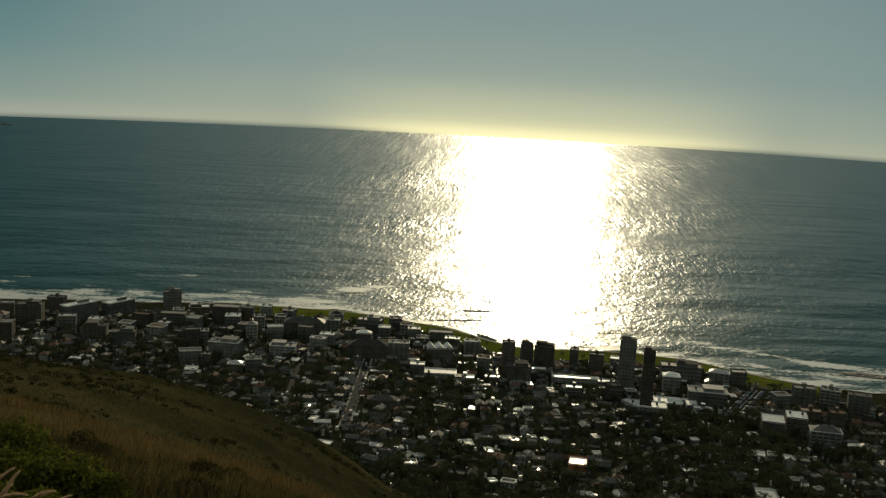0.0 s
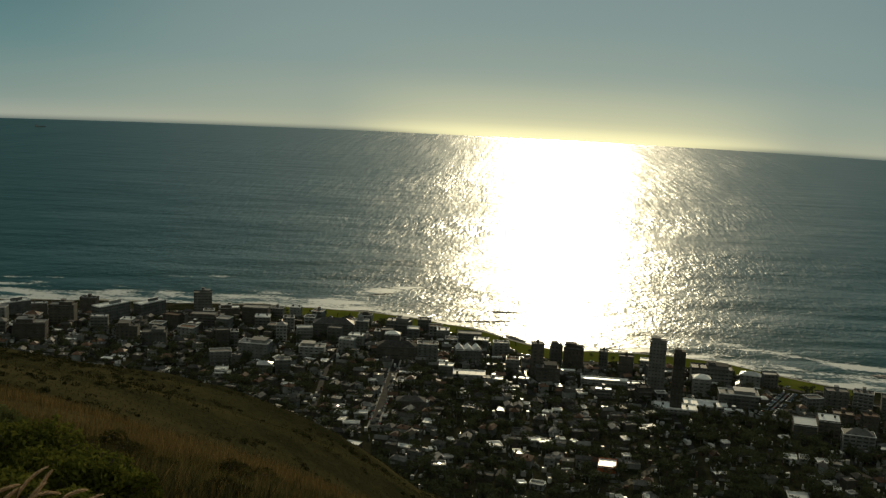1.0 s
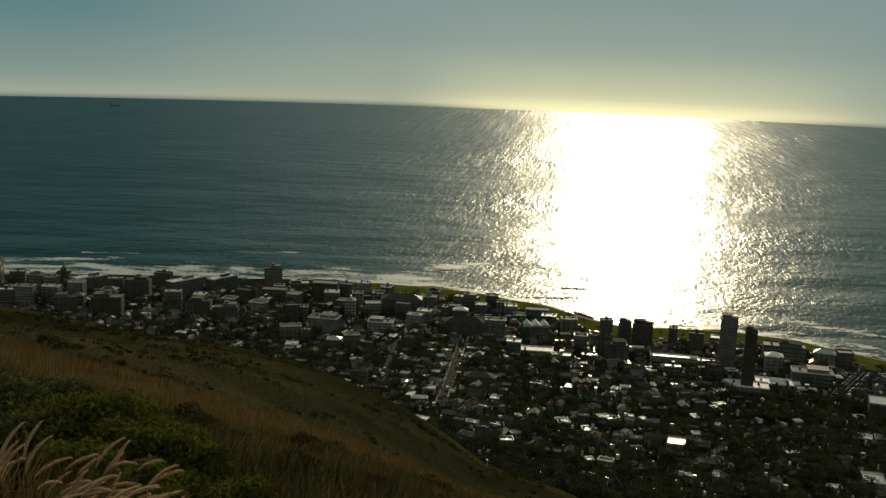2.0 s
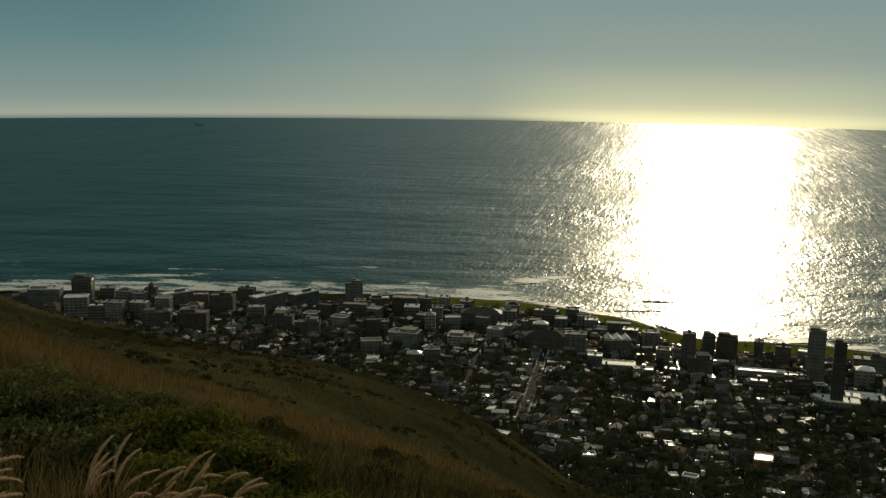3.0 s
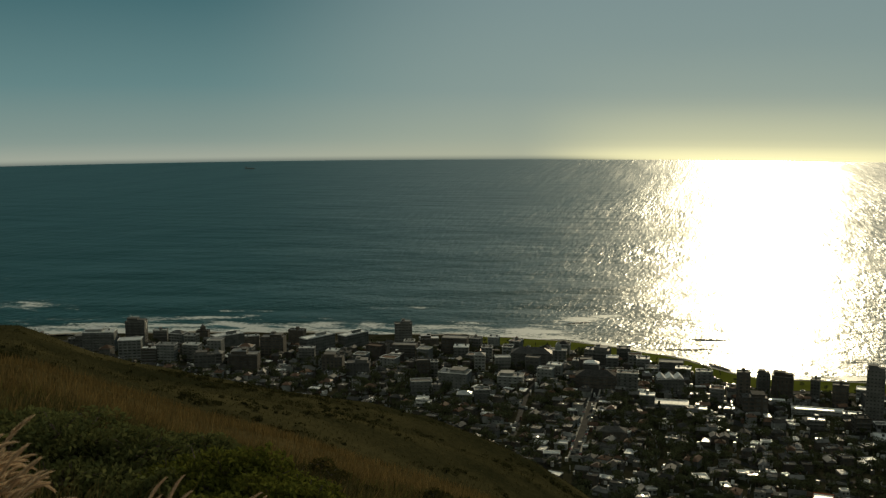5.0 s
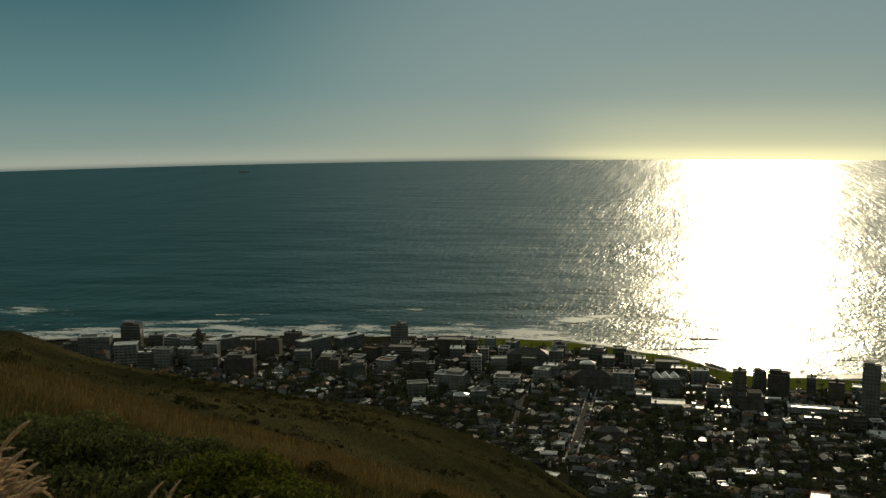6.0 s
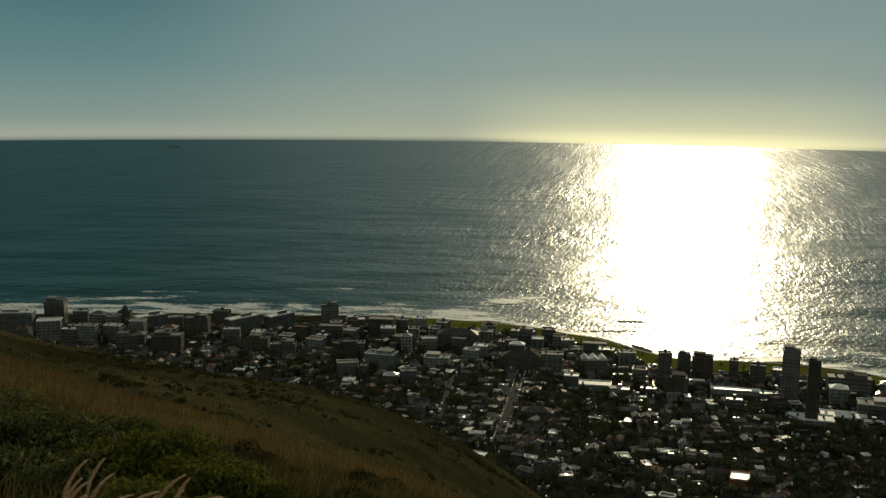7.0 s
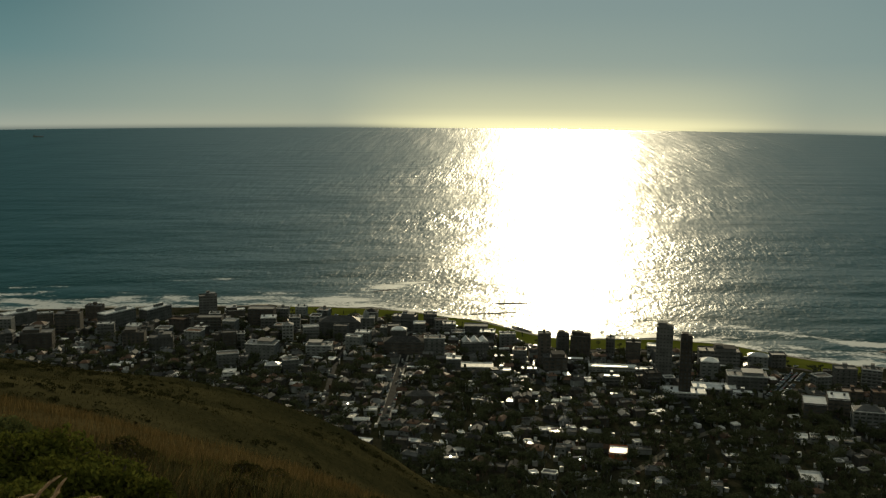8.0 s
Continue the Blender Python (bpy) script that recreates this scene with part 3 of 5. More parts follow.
    if top == "dome":
        child("lantern", Solid().drum(0, 0, h + .3, h + 4.5, 3.2, 3.0, 12).drum(0, 0, h + 4.5, h + 7.5, 3.2, 0.4, 12).drum(0, 0, h + 7.5, h + 10, 0.25, 0.15, 6).mesh("lantern", M[wall]), ob)
    if top == "crown":
        k = Solid().box(-w * .42, -d * .3, h + .3, w * .1, d * .3, h + 3.6).box(-w * .05, -d * .35, h + .3, w * .45, d * .38, h + 2.4).box(-w * .45, -d * .4, h + 3.6, w * .12, d * .35, h + 4.0)
        pr_ = child("plant_room", k.mesh("plant_room", M[wall]), ob)
        child("mast", Solid().drum(-w * .2, 0, h + 4, h + 9, 0.12, 0.06, 6).mesh("mast", M["concrete"]), pr_)
    if top == "court":
        # no opening: a dark disc on the roof stands in for the well's shade
        child("roof_well", Solid().drum(0, 0, h + 0.31, h + 0.5, w * 0.27, w * 0.27, 16).mesh("roof_well", M["dark_roof"]), ob)
    TAKEN.append((x, y, max(w, d) * 0.62))
    return ob


apartment(-577, 1034, 22.9, 12.6, 24.8, 15, "concrete", "grey_roof", "crown", True, "tall grey apartment tower with a stepped roof house", "apartment_block")
apartment(-547, 1032, 16.1, 9.0, 15.3, 14, "concrete", "white_roof", "lift", True, "grey concrete apartment block with a white flat roof and balconies", "apartment_block")
apartment(-591, 982, 32.8, 17.0, 22.0, 16, "plaster", "white_roof", "tanks", True, "pale plastered apartment block with a white flat roof and balconies", "apartment_block")
apartment(-535, 945, 24.0, 13.2, 20.9, 15, "plaster", "white_roof", "", False, "pale plastered apartment block with a white flat roof", "apartment_block")
apartment(-505, 929, 16.4, 9.0, 16.4, 14, "brick", "white_roof", "lift", True, "brown brick apartment block with a white flat roof and balconies", "apartment_block")
apartment(-489, 934, 19.9, 10.9, 19.6, 14, "plaster", "grey_roof", "tanks", False, "pale plastered apartment block with a grey flat roof", "apartment_block")
apartment(-471, 952, 17.7, 9.7, 17.0, 13, "plaster", "white_roof", "tanks", True, "pale plastered apartment block with a white flat roof and balconies", "apartment_block")
apartment(-437, 910, 21.3, 11.7, 16.1, 13, "concrete", "dark_roof", "tanks", False, "grey concrete apartment block with a dark roof", "apartment_block")
apartment(-511, 1062, 14.3, 9.0, 11.0, 13, "brick", "dark_roof", "dome", False, "brown rounded tower with a domed top", "apartment_block")
apartment(-470, 1036, 13, 34, 13.5, -40, "plaster", "white_roof", "both", True, "long white slab of flats with balconies", "apartment_block")
apartment(-436, 1023, 16.6, 9.1, 14.9, 12, "brick", "white_roof", "tanks", False, "brown brick apartment block with a white flat roof", "apartment_block")
apartment(-401, 921, 30.0, 16.5, 16.2, 12, "brick", "grey_roof", "lift", False, "brown brick apartment block with a grey flat roof", "apartment_block")
apartment(-402, 999, 25.6, 14.1, 19.2, 11, "brick", "grey_roof", "lift", False, "brown brick apartment block with a grey flat roof", "apartment_block")
apartment(-399, 1061, 18.2, 10.0, 15.8, 10, "brick", "grey_roof", "both", False, "brown brick apartment block with roof tanks", "apartment_block")
apartment(-622, 989, 20.6, 11.3, 12.0, 16, "concrete", "grey_roof", "tanks", False, "grey concrete apartment block with a grey flat roof", "apartment_block")
apartment(-361, 1019, 12, 38, 18.5, -32, "plaster", "white_roof", "lift", True, "long white slab of flats with balconies", "apartment_block")
apartment(-336, 1065, 12, 34, 14.8, -30, "plaster", "white_roof", "lift", True, "long white slab of flats with balconies", "apartment_block")
apartment(-290, 1104, 20.8, 11.4, 20.1, 7, "concrete", "grey_roof", "lift", False, "grey square apartment tower close to the surf", "apartment_block")
apartment(-266, 1018, 26.2, 14.4, 13.2, 7, "brick", "grey_roof", "", True, "brown brick apartment block with a grey flat roof and balconies", "apartment_block")
apartment(-255, 1079, 22.7, 12.5, 9.7, 7, "brick", "white_roof", "lift", False, "brown brick apartment block with a white flat roof", "apartment_block")
apartment(-220, 1051, 28.5, 15.7, 16.9, 6, "brick", "grey_roof", "", False, "brown brick apartment block with a grey flat roof", "apartment_block")
apartment(-203, 1076, 14.6, 9.0, 12.2, 5, "plaster", "grey_roof", "lift", True, "pale plastered apartment block with a grey flat roof and balconies", "apartment_block")
apartment(-184, 1081, 12.2, 9.0, 13.5, 5, "plaster", "white_roof", "tanks", False, "pale plastered apartment block with a white flat roof", "apartment_block")
apartment(-224, 924, 12.7, 9.0, 16.8, 7, "brick", "grey_roof", "", False, "brown brick apartment block with a grey flat roof", "apartment_block")
apartment(-215, 931, 7.5, 9.0, 14.7, 7, "plaster", "grey_roof", "tanks", True, "pale plastered apartment block with a grey flat roof and balconies", "apartment_block")
apartment(-188, 896, 28.5, 15.7, 13.6, 6, "plaster", "grey_roof", "tanks", False, "pale plastered apartment block with a grey flat roof", "apartment_block")
apartment(-211, 862, 19.3, 10.6, 11.4, 7, "plaster", "grey_roof", "", True, "pale plastered apartment block with a grey flat roof and balconies", "apartment_block")
apartment(-197, 865, 6.9, 9.0, 8.3, 6, "concrete", "grey_roof", "lift", True, "grey concrete apartment block with a grey flat roof and balconies", "commercial_building")
apartment(-315, 933, 21.0, 15.0, 15.0, 9, "brick", "dark_roof", "tanks", False, "dark brick apartment block with roof tanks", "apartment_block")
apartment(-286, 921, 23.0, 14.0, 12.6, 9, "concrete", "grey_roof", "lift", False, "grey concrete apartment block with a grey flat roof", "apartment_block")
apartment(-198, 818, 12.3, 9.0, 3.2, 7, "plaster", "white_roof", "lift", True, "pale plastered low commercial building with a white flat roof and balconies", "commercial_building")
apartment(-168, 841, 12.5, 9.0, 6.9, 6, "plaster", "metal_roof", "hip", False, "pale hall with a pitched metal roof", "commercial_building")
apartment(-154, 845, 14.0, 9.0, 10.9, 5, "plaster", "grey_roof", "lift", True, "pale plastered apartment block with a grey flat roof and balconies", "apartment_block")
apartment(-156, 967, 15.8, 9.0, 15.1, 5, "plaster", "white_roof", "", True, "pale plastered apartment block with a white flat roof and balconies", "apartment_block")
apartment(-133, 1006, 39.9, 17.0, 13.5, 4, "concrete", "dark_roof", "hip", False, "dark hipped-roof block beside the lawn", "apartment_block")
apartment(-111, 937, 15.3, 9.0, 12.3, 3, "plaster", "white_roof", "court", False, "pale block with a dark disc for the shaded oval well in its white roof", "apartment_block")
apartment(-70, 1031, 26.3, 14.5, 15.7, 2, "concrete", "grey_roof", "both", True, "broad grey apartment block with roof masts", "apartment_block")
apartment(-110, 1036, 18.5, 10.2, 11.3, 3, "plaster", "grey_roof", "dome", False, "old pale building with a domed corner turret", "apartment_block")
apartment(-64, 927, 36.2, 17.0, 12.1, 2, "brick", "dark_roof", "hip", False, "large dark hall with a hipped roof", "apartment_block")
apartment(-139, 909, 24.6, 13.5, 10.1, 4, "plaster", "grey_roof", "tanks", False, "pale plastered apartment block with a grey flat roof", "apartment_block")
apartment(-36, 927, 20.2, 11.1, 16.3, 1, "plaster", "grey_roof", "tanks", True, "pale plastered apartment block with a grey flat roof and balconies", "apartment_block")
apartment(-17, 867, 13.1, 9.0, 11.1, 1, "plaster", "bright_roof", "lift", False, "square block with a bright white roof", "apartment_block")
apartment(3, 874, 27.4, 15.0, 4.2, -0, "plaster", "white_roof", "", False, "low row of shops with a white roof", "commercial_building")
apartment(1, 935, 25.5, 14.0, 12.6, -0, "concrete", "white_roof", "gables", False, "grey block with three small gables on top", "apartment_block")
apartment(2, 1021, 24.9, 13.7, 10.5, -0, "concrete", "grey_roof", "", False, "grey concrete apartment block with a grey flat roof", "apartment_block")
apartment(32, 973, 15.7, 9.0, 13.9, -1, "plaster", "grey_roof", "tanks", True, "pale plastered apartment block with a grey flat roof and balconies", "apartment_block")
apartment(63, 909, 11.2, 9.0, 29.2, -2, "brick", "grey_roof", "lift", False, "slim dark apartment tower", "apartment_block")
apartment(84, 962, 11.9, 9.0, 18.0, -2, "concrete", "grey_roof", "crown", False, "slim dark tower with a roof house", "apartment_block")
apartment(99, 945, 19.6, 10.8, 21.1, -3, "brick", "grey_roof", "crown", False, "dark tower block against the bright sea", "apartment_block")
apartment(70, 878, 22, 16.0, 15.8, -2, "brick", "dark_roof", "tanks", False, "dark block in front of the slim towers", "apartment_block")
apartment(90, 913, 16.4, 9.0, 6.0, -3, "brick", "bright_roof", "", True, "brown brick low commercial building with a white flat roof and balconies", "commercial_building")
apartment(128, 955, 8.1, 9.0, 16.3, -4, "concrete", "grey_roof", "lift", False, "grey concrete apartment block with a grey flat roof", "apartment_block")
apartment(145, 927, 14.2, 9.0, 18.7, -4, "brick", "grey_roof", "lift", False, "brown brick apartment block with a grey flat roof", "apartment_block")
apartment(163, 873, 14.9, 9.0, 44.2, -5, "concrete", "grey_roof", "crown", False, "tallest grey tower with a stepped crown", "tower")
apartment(168, 807, 9.7, 9.0, 48.6, -6, "brick", "dark_roof", "crown", False, "narrow dark tower rising from a low podium", "tower")
apartment(122, 892, 41.2, 9.0, 4.5, -4, "plaster", "bright_roof", "", False, "long low shop row with a white roof", "commercial_building")
apartment(146, 871, 14.4, 9.0, 7.2, -5, "plaster", "bright_roof", "tanks", False, "pale plastered low commercial building with a white flat roof", "commercial_building")
apartment(24, 867, 15.6, 9.0, 3.2, -1, "plaster", "bright_roof", "lift", False, "pale plastered low commercial building with a white flat roof", "commercial_building")
apartment(48, 874, 12.8, 9.0, 4.5, -2, "brick", "bright_roof", "tanks", False, "brown brick low commercial building with a white flat roof", "commercial_building")
apartment(115, 844, 12.9, 9.0, 7.8, -4, "concrete", "white_roof", "lift", True, "grey concrete apartment block with a white flat roof and balconies", "commercial_building")
apartment(-40, 755, 21.8, 12.0, 7.9, 2, "brick", "dark_roof", "hip", False, "dark brick block among trees", "commercial_building")
apartment(220, 917, 35.7, 17.0, 15.6, -7, "concrete", "dark_roof", "both", False, "grey concrete apartment block with a dark roof", "apartment_block")
apartment(255, 916, 19.1, 10.5, 11.7, -8, "plaster", "metal_roof", "hip", False, "glassy building with a pitched metal roof", "apartment_block")
apartment(226, 842, 31.7, 17.0, 11.7, -8, "plaster", "grey_roof", "tanks", True, "pale plastered apartment block with a grey flat roof and balconies", "apartment_block")
apartment(197, 831, 34.4, 17.0, 3.2, -7, "plaster", "white_roof", "", False, "long low shop row with a white roof", "commercial_building")
apartment(216, 814, 15.2, 9.0, 3.2, -7, "concrete", "bright_roof", "lift", True, "grey concrete low commercial building with a white flat roof and balconies", "commercial_building")
apartment(311, 856, 19.0, 12.0, 17.6, -16, "concrete", "grey_roof", "lift", True, "grey slab of flats with balconies", "apartment_block")
apartment(331, 849, 17.0, 13.0, 19.8, -9, "plaster", "grey_roof", "both", True, "grey slab of flats, the highest of a row", "apartment_block")
apartment(351, 838, 19.0, 13.0, 19.4, -12, "concrete", "dark_roof", "tanks", True, "grey slab of flats with roof tanks", "apartment_block")
apartment(256, 762, 16.6, 22.0, 12.6, -14, "brick", "bright_roof", "", False, "brick school building with a white roof", "apartment_block")
apartment(277, 772, 15.6, 20.0, 14.6, -14, "brick", "bright_roof", "tanks", False, "brick school building with a white roof", "apartment_block")
apartment(287, 737, 23.6, 13.0, 13.4, -11, "plaster", "grey_roof", "hip", False, "large pale house with a hipped grey roof", "apartment_block")
for i, (a, b, r) in enumerate(((-15, 3, "white_roof"), (-5, 1, "grey_roof"), (5, -2, "white_roof"), (15, -5, "grey_roof"))):
    apartment(241 + a, 692 + b, 8.4, 9.0, 3.4 + 0.8 * (i % 2), -14, "plaster", r, "", False, "low unit of a row with a pale flat roof", "row_house", "house")
apartment(205, 607, 12.1, 16.0, 4.6, -9, "plaster", "bright_roof", "", False, "pale plastered low commercial building with a white flat roof", "commercial_building")
apartment(95, 652, 11.5, 15.0, 5.0, -10, "orange_wall", "bright_roof", "", False, "house with orange walls and a bright white roof", "flat_roofed_house", "house")
apartment(168, 807, 32.8, 17.0, 5.4, -6, "plaster", "bright_roof", "tanks", True, "pale plastered low commercial building with a white flat roof and balconies", "commercial_building")

# low houses whose roofs catch the sun
for x, y, w, d, h, turn, roof, label in (
    (50, 695, 7.5, 5.1, 3.6, 5, "bright_roof", "small pale house with a gleaming white roof"),
    (37, 659, 5.0, 8.6, 4.5, 11, "bright_roof", "small pale house with a gleaming white roof"),
    (22, 672, 8.7, 9.8, 4.2, 13, "white_roof", "small pale flat-roofed house"),
    (-8, 676, 3.5, 5.0, 3.4, 19, "bright_roof", "small pale house with a gleaming white roof"),
    (-19, 652, 4.6, 5.0, 3.6, 11, "bright_roof", "small pale house with a gleaming white roof"),
    (-9, 639, 6.2, 5.2, 3.2, 19, "white_roof", "small pale flat-roofed house"),
    (64, 771, 6.7, 5.1, 4.0, -21, "bright_roof", "small pale house with a gleaming white roof"),
    (72, 782, 7.6, 5.1, 3.4, -2, "white_roof", "small pale flat-roofed house"),
    (78, 701, 3.8, 5.0, 3.2, 20, "bright_roof", "small pale house with a gleaming white roof"),
    (70, 704, 3.5, 5.0, 3.2, 7, "bright_roof", "small pale house with a gleaming white roof"),
    (37, 602, 4.5, 5.0, 3.6, 18, "bright_roof", "small pale house with a gleaming white roof"),
    (47, 605, 8.5, 5.9, 3.4, -17, "grey_roof", "small house with a broad grey roof"),
    (-56, 720, 4.7, 5.0, 3.4, -1, "bright_roof", "small pale house with a gleaming white roof"),
    (-88, 718, 8.6, 7.1, 4.2, -11, "bright_roof", "small pale house with a gleaming white roof"),
    (-74, 722, 9.4, 7.1, 4.2, 2, "bright_roof", "small pale house with a gleaming white roof"),
    (-78, 698, 11.4, 5.0, 3.2, 3, "bright_roof", "small pale house with a gleaming white roof"),
    (-29, 761, 3.5, 5.6, 5.6, -21, "bright_roof", "small pale house with a gleaming white roof"),
    (-3, 801, 5.6, 5.9, 4.5, -12, "white_roof", "small pale flat-roofed house"),
    (10, 768, 5.8, 5.0, 3.4, -10, "white_roof", "small pale flat-roofed house"),
    (187, 719, 4.8, 5.0, 3.4, 18, "bright_roof", "small pale house with a gleaming white roof"),
    (236, 745, 6.7, 5.0, 3.2, 12, "bright_roof", "small pale house with a gleaming white roof"),
    (128, 698, 3.5, 5.0, 3.2, -15, "white_roof", "small pale flat-roofed house"),
    (111, 676, 5.2, 5.0, 3.4, 13, "white_roof", "small pale flat-roofed house"),
    (-140, 791, 8.7, 5.3, 3.4, -16, "bright_roof", "small pale house with a gleaming white roof"),
    (-200, 822, 10.0, 9.6, 5.2, 5, "white_roof", "small pale flat-roofed house"),
    (-76, 823, 4.5, 5.0, 3.2, -16, "bright_roof", "small pale house with a gleaming white roof"),
    (-23, 914, 4.4, 5.0, 3.4, -22, "bright_roof", "small pale house with a gleaming white roof"),
    (96, 841, 4.1, 5.0, 3.4, 16, "bright_roof", "small pale house with a gleaming white roof"),
    (48, 792, 6.0, 5.0, 3.2, -13, "bright_roof", "small pale house with a gleaming white roof"),
    (221, 903, 5.0, 5.0, 3.4, -13, "white_roof", "small pale flat-roofed house"),
    (122, 613, 4.7, 5.0, 3.4, 21, "white_roof", "small pale flat-roofed house"),
    (95, 591, 3.5, 5.0, 4.0, 16, "white_roof", "small pale flat-roofed house"),
    (111, 594, 3.5, 5.0, 4.0, -9, "white_roof", "small pale flat-roofed house"),
    (265, 716, 6.6, 5.0, 3.2, 20, "white_roof", "small pale flat-roofed house"),
    (229, 652, 4.5, 5.0, 3.2, 2, "white_roof", "small pale flat-roofed house"),
    (234, 643, 4.4, 5.0, 3.4, 8, "grey_roof", "small house with a broad grey roof"),
    (237, 632, 4.4, 5.0, 3.2, -13, "white_roof", "small pale flat-roofed house"),
    (244, 627, 5.1, 5.0, 3.4, 19, "grey_roof", "small house with a broad grey roof"),
    (255, 920, 5.1, 5.0, 5.0, 8, "bright_roof", "small pale house with a gleaming white roof"),
):
    apartment(x, y, w, d, h, turn, "plaster", roof, "", False, label, "flat_roofed_house", "house")

# small flat-roofed houses added to carry the panels that make the sun glints
GLINTS = []
M["panel"] = material("solar_glass", (0.02, 0.025, 0.035), (0.04, 0.045, 0.06), 0.09, 0, 1, 4, spec=0.5)
for x, y in ((-92, 735), (-14, 623), (57, 694), (58, 693), (165, 857), (-154, 937), (67, 632)):
    apartment(x, y, 8.5, 7.5, 3.6, 8, "plaster", "grey_roof", "", False, "small pale flat-roofed house added to carry a sun-mirroring panel", "flat_roofed_house", "house")
    GLINTS.append((x + 0.5, y - 1.2, min(gz(x + a * 4.25, y + b * 3.75) for a in (-1, 1) for b in (-1, 1)) - 0.3 + 3.6 + 0.5 + 0.31))
# ---- trees ----
rng = random.Random(7)
nrng = np.random.default_rng(11)


def leaf_cloud(lobes, count, size, rs):
    """Small four-sided leaves scattered through the outer parts of several lobes (x, y, z, rx, rz)."""
    lobes = np.array(lobes, float)
    pick = rs.integers(0, len(lobes), count)
    d = rs.normal(size=(count, 3))
    d /= np.linalg.norm(d, axis=1)[:, None]
    rr = rs.uniform(0.55, 1.08, count)[:, None] ** 0.7
    c = lobes[pick, :3] + d * rr * lobes[pick][:, [3, 3, 4]]
    a = rs.normal(size=(count, 3))
    a /= np.linalg.norm(a, axis=1)[:, None]
    b = np.cross(a, rs.normal(size=(count, 3)))
    b /= np.linalg.norm(b, axis=1)[:, None]
    s = size * rs.uniform(0.6, 1.3, count)[:, None]
    v = np.stack([c - a * s, c - b * s * 0.45, c + a * s, c + b * s * 0.45], 1).reshape(-1, 3)
    return v, np.arange(count * 4).reshape(-1, 4)


def limb(sol, p, q, r0, r1, n=5):
    p, q = Vector(p), Vector(q)
    ax = (q - p).normalized()
    u = ax.orthogonal().normalized()
    w = ax.cross(u)
    ring = [(math.cos(2 * math.pi * i / n), math.sin(2 * math.pi * i / n)) for i in range(n)]
    v = [p + (u * a + w * b) * r0 for a, b in ring] + [q + (u * a + w * b) * r1 for a, b in ring]
    sol.add(v, [(i, (i + 1) % n, n + (i + 1) % n, n + i) for i in range(n)] + [tuple(range(n, 2 * n))])


def tree_proto(seed, high, wide, tall=False):
    rs, rl = np.random.default_rng(seed), random.Random(seed)
    tr = Solid()
    limb(tr, (0, 0, -0.5), (0.1, 0, high * 0.42), 0.32, 0.2, 7)
    lobes = []
    for i in range(7 if not tall else 6):
        t = 2 * math.pi * i / 6 + rl.uniform(-.4, .4)
        reach = wide * rl.uniform(.35, .62) * (0.45 if tall else 1)
        z = high * (rl.uniform(.5, .82) if not tall else 0.25 + 0.12 * i)
        tip = (reach * math.cos(t), reach * math.sin(t), z)
        limb(tr, (0.1, 0, high * (.3 if not tall else .2)), tip, 0.14, 0.05)
        k = wide * rl.uniform(.34, .52) * (0.55 if tall else 1)
        lobes.append((*tip, k, k * rl.uniform(.6, .85) * (1.6 if tall else 1)))
    v, f = leaf_cloud(lobes, 300, 0.62, rs)
    return tr.mesh("trunk", M["bark"], True), mesh_of("crown", v, f, M["tree_leaf"])


TREES = [tree_proto(s, h, w, t) for s, h, w, t in ((1, 8.5, 5.2, False), (2, 7, 4.4, False), (3, 10, 6.0, False), (4, 11, 3.6, True), (5, 6, 3.8, False))]
TREE_AT = []


def plant(x, y, big=1.0, label="dark leafy garden tree between the houses", group="trees of the town"):
    tr, cr = TREES[rng.randrange(len(TREES))]
    ob = thing("tree", pose(x, y, gz(x, y), 0, 0, rng.uniform(0, 360)), label, "tree", group)
    ob.scale = (big,) * 3
    child("trunk", tr, ob)
    child("crown", cr, ob)


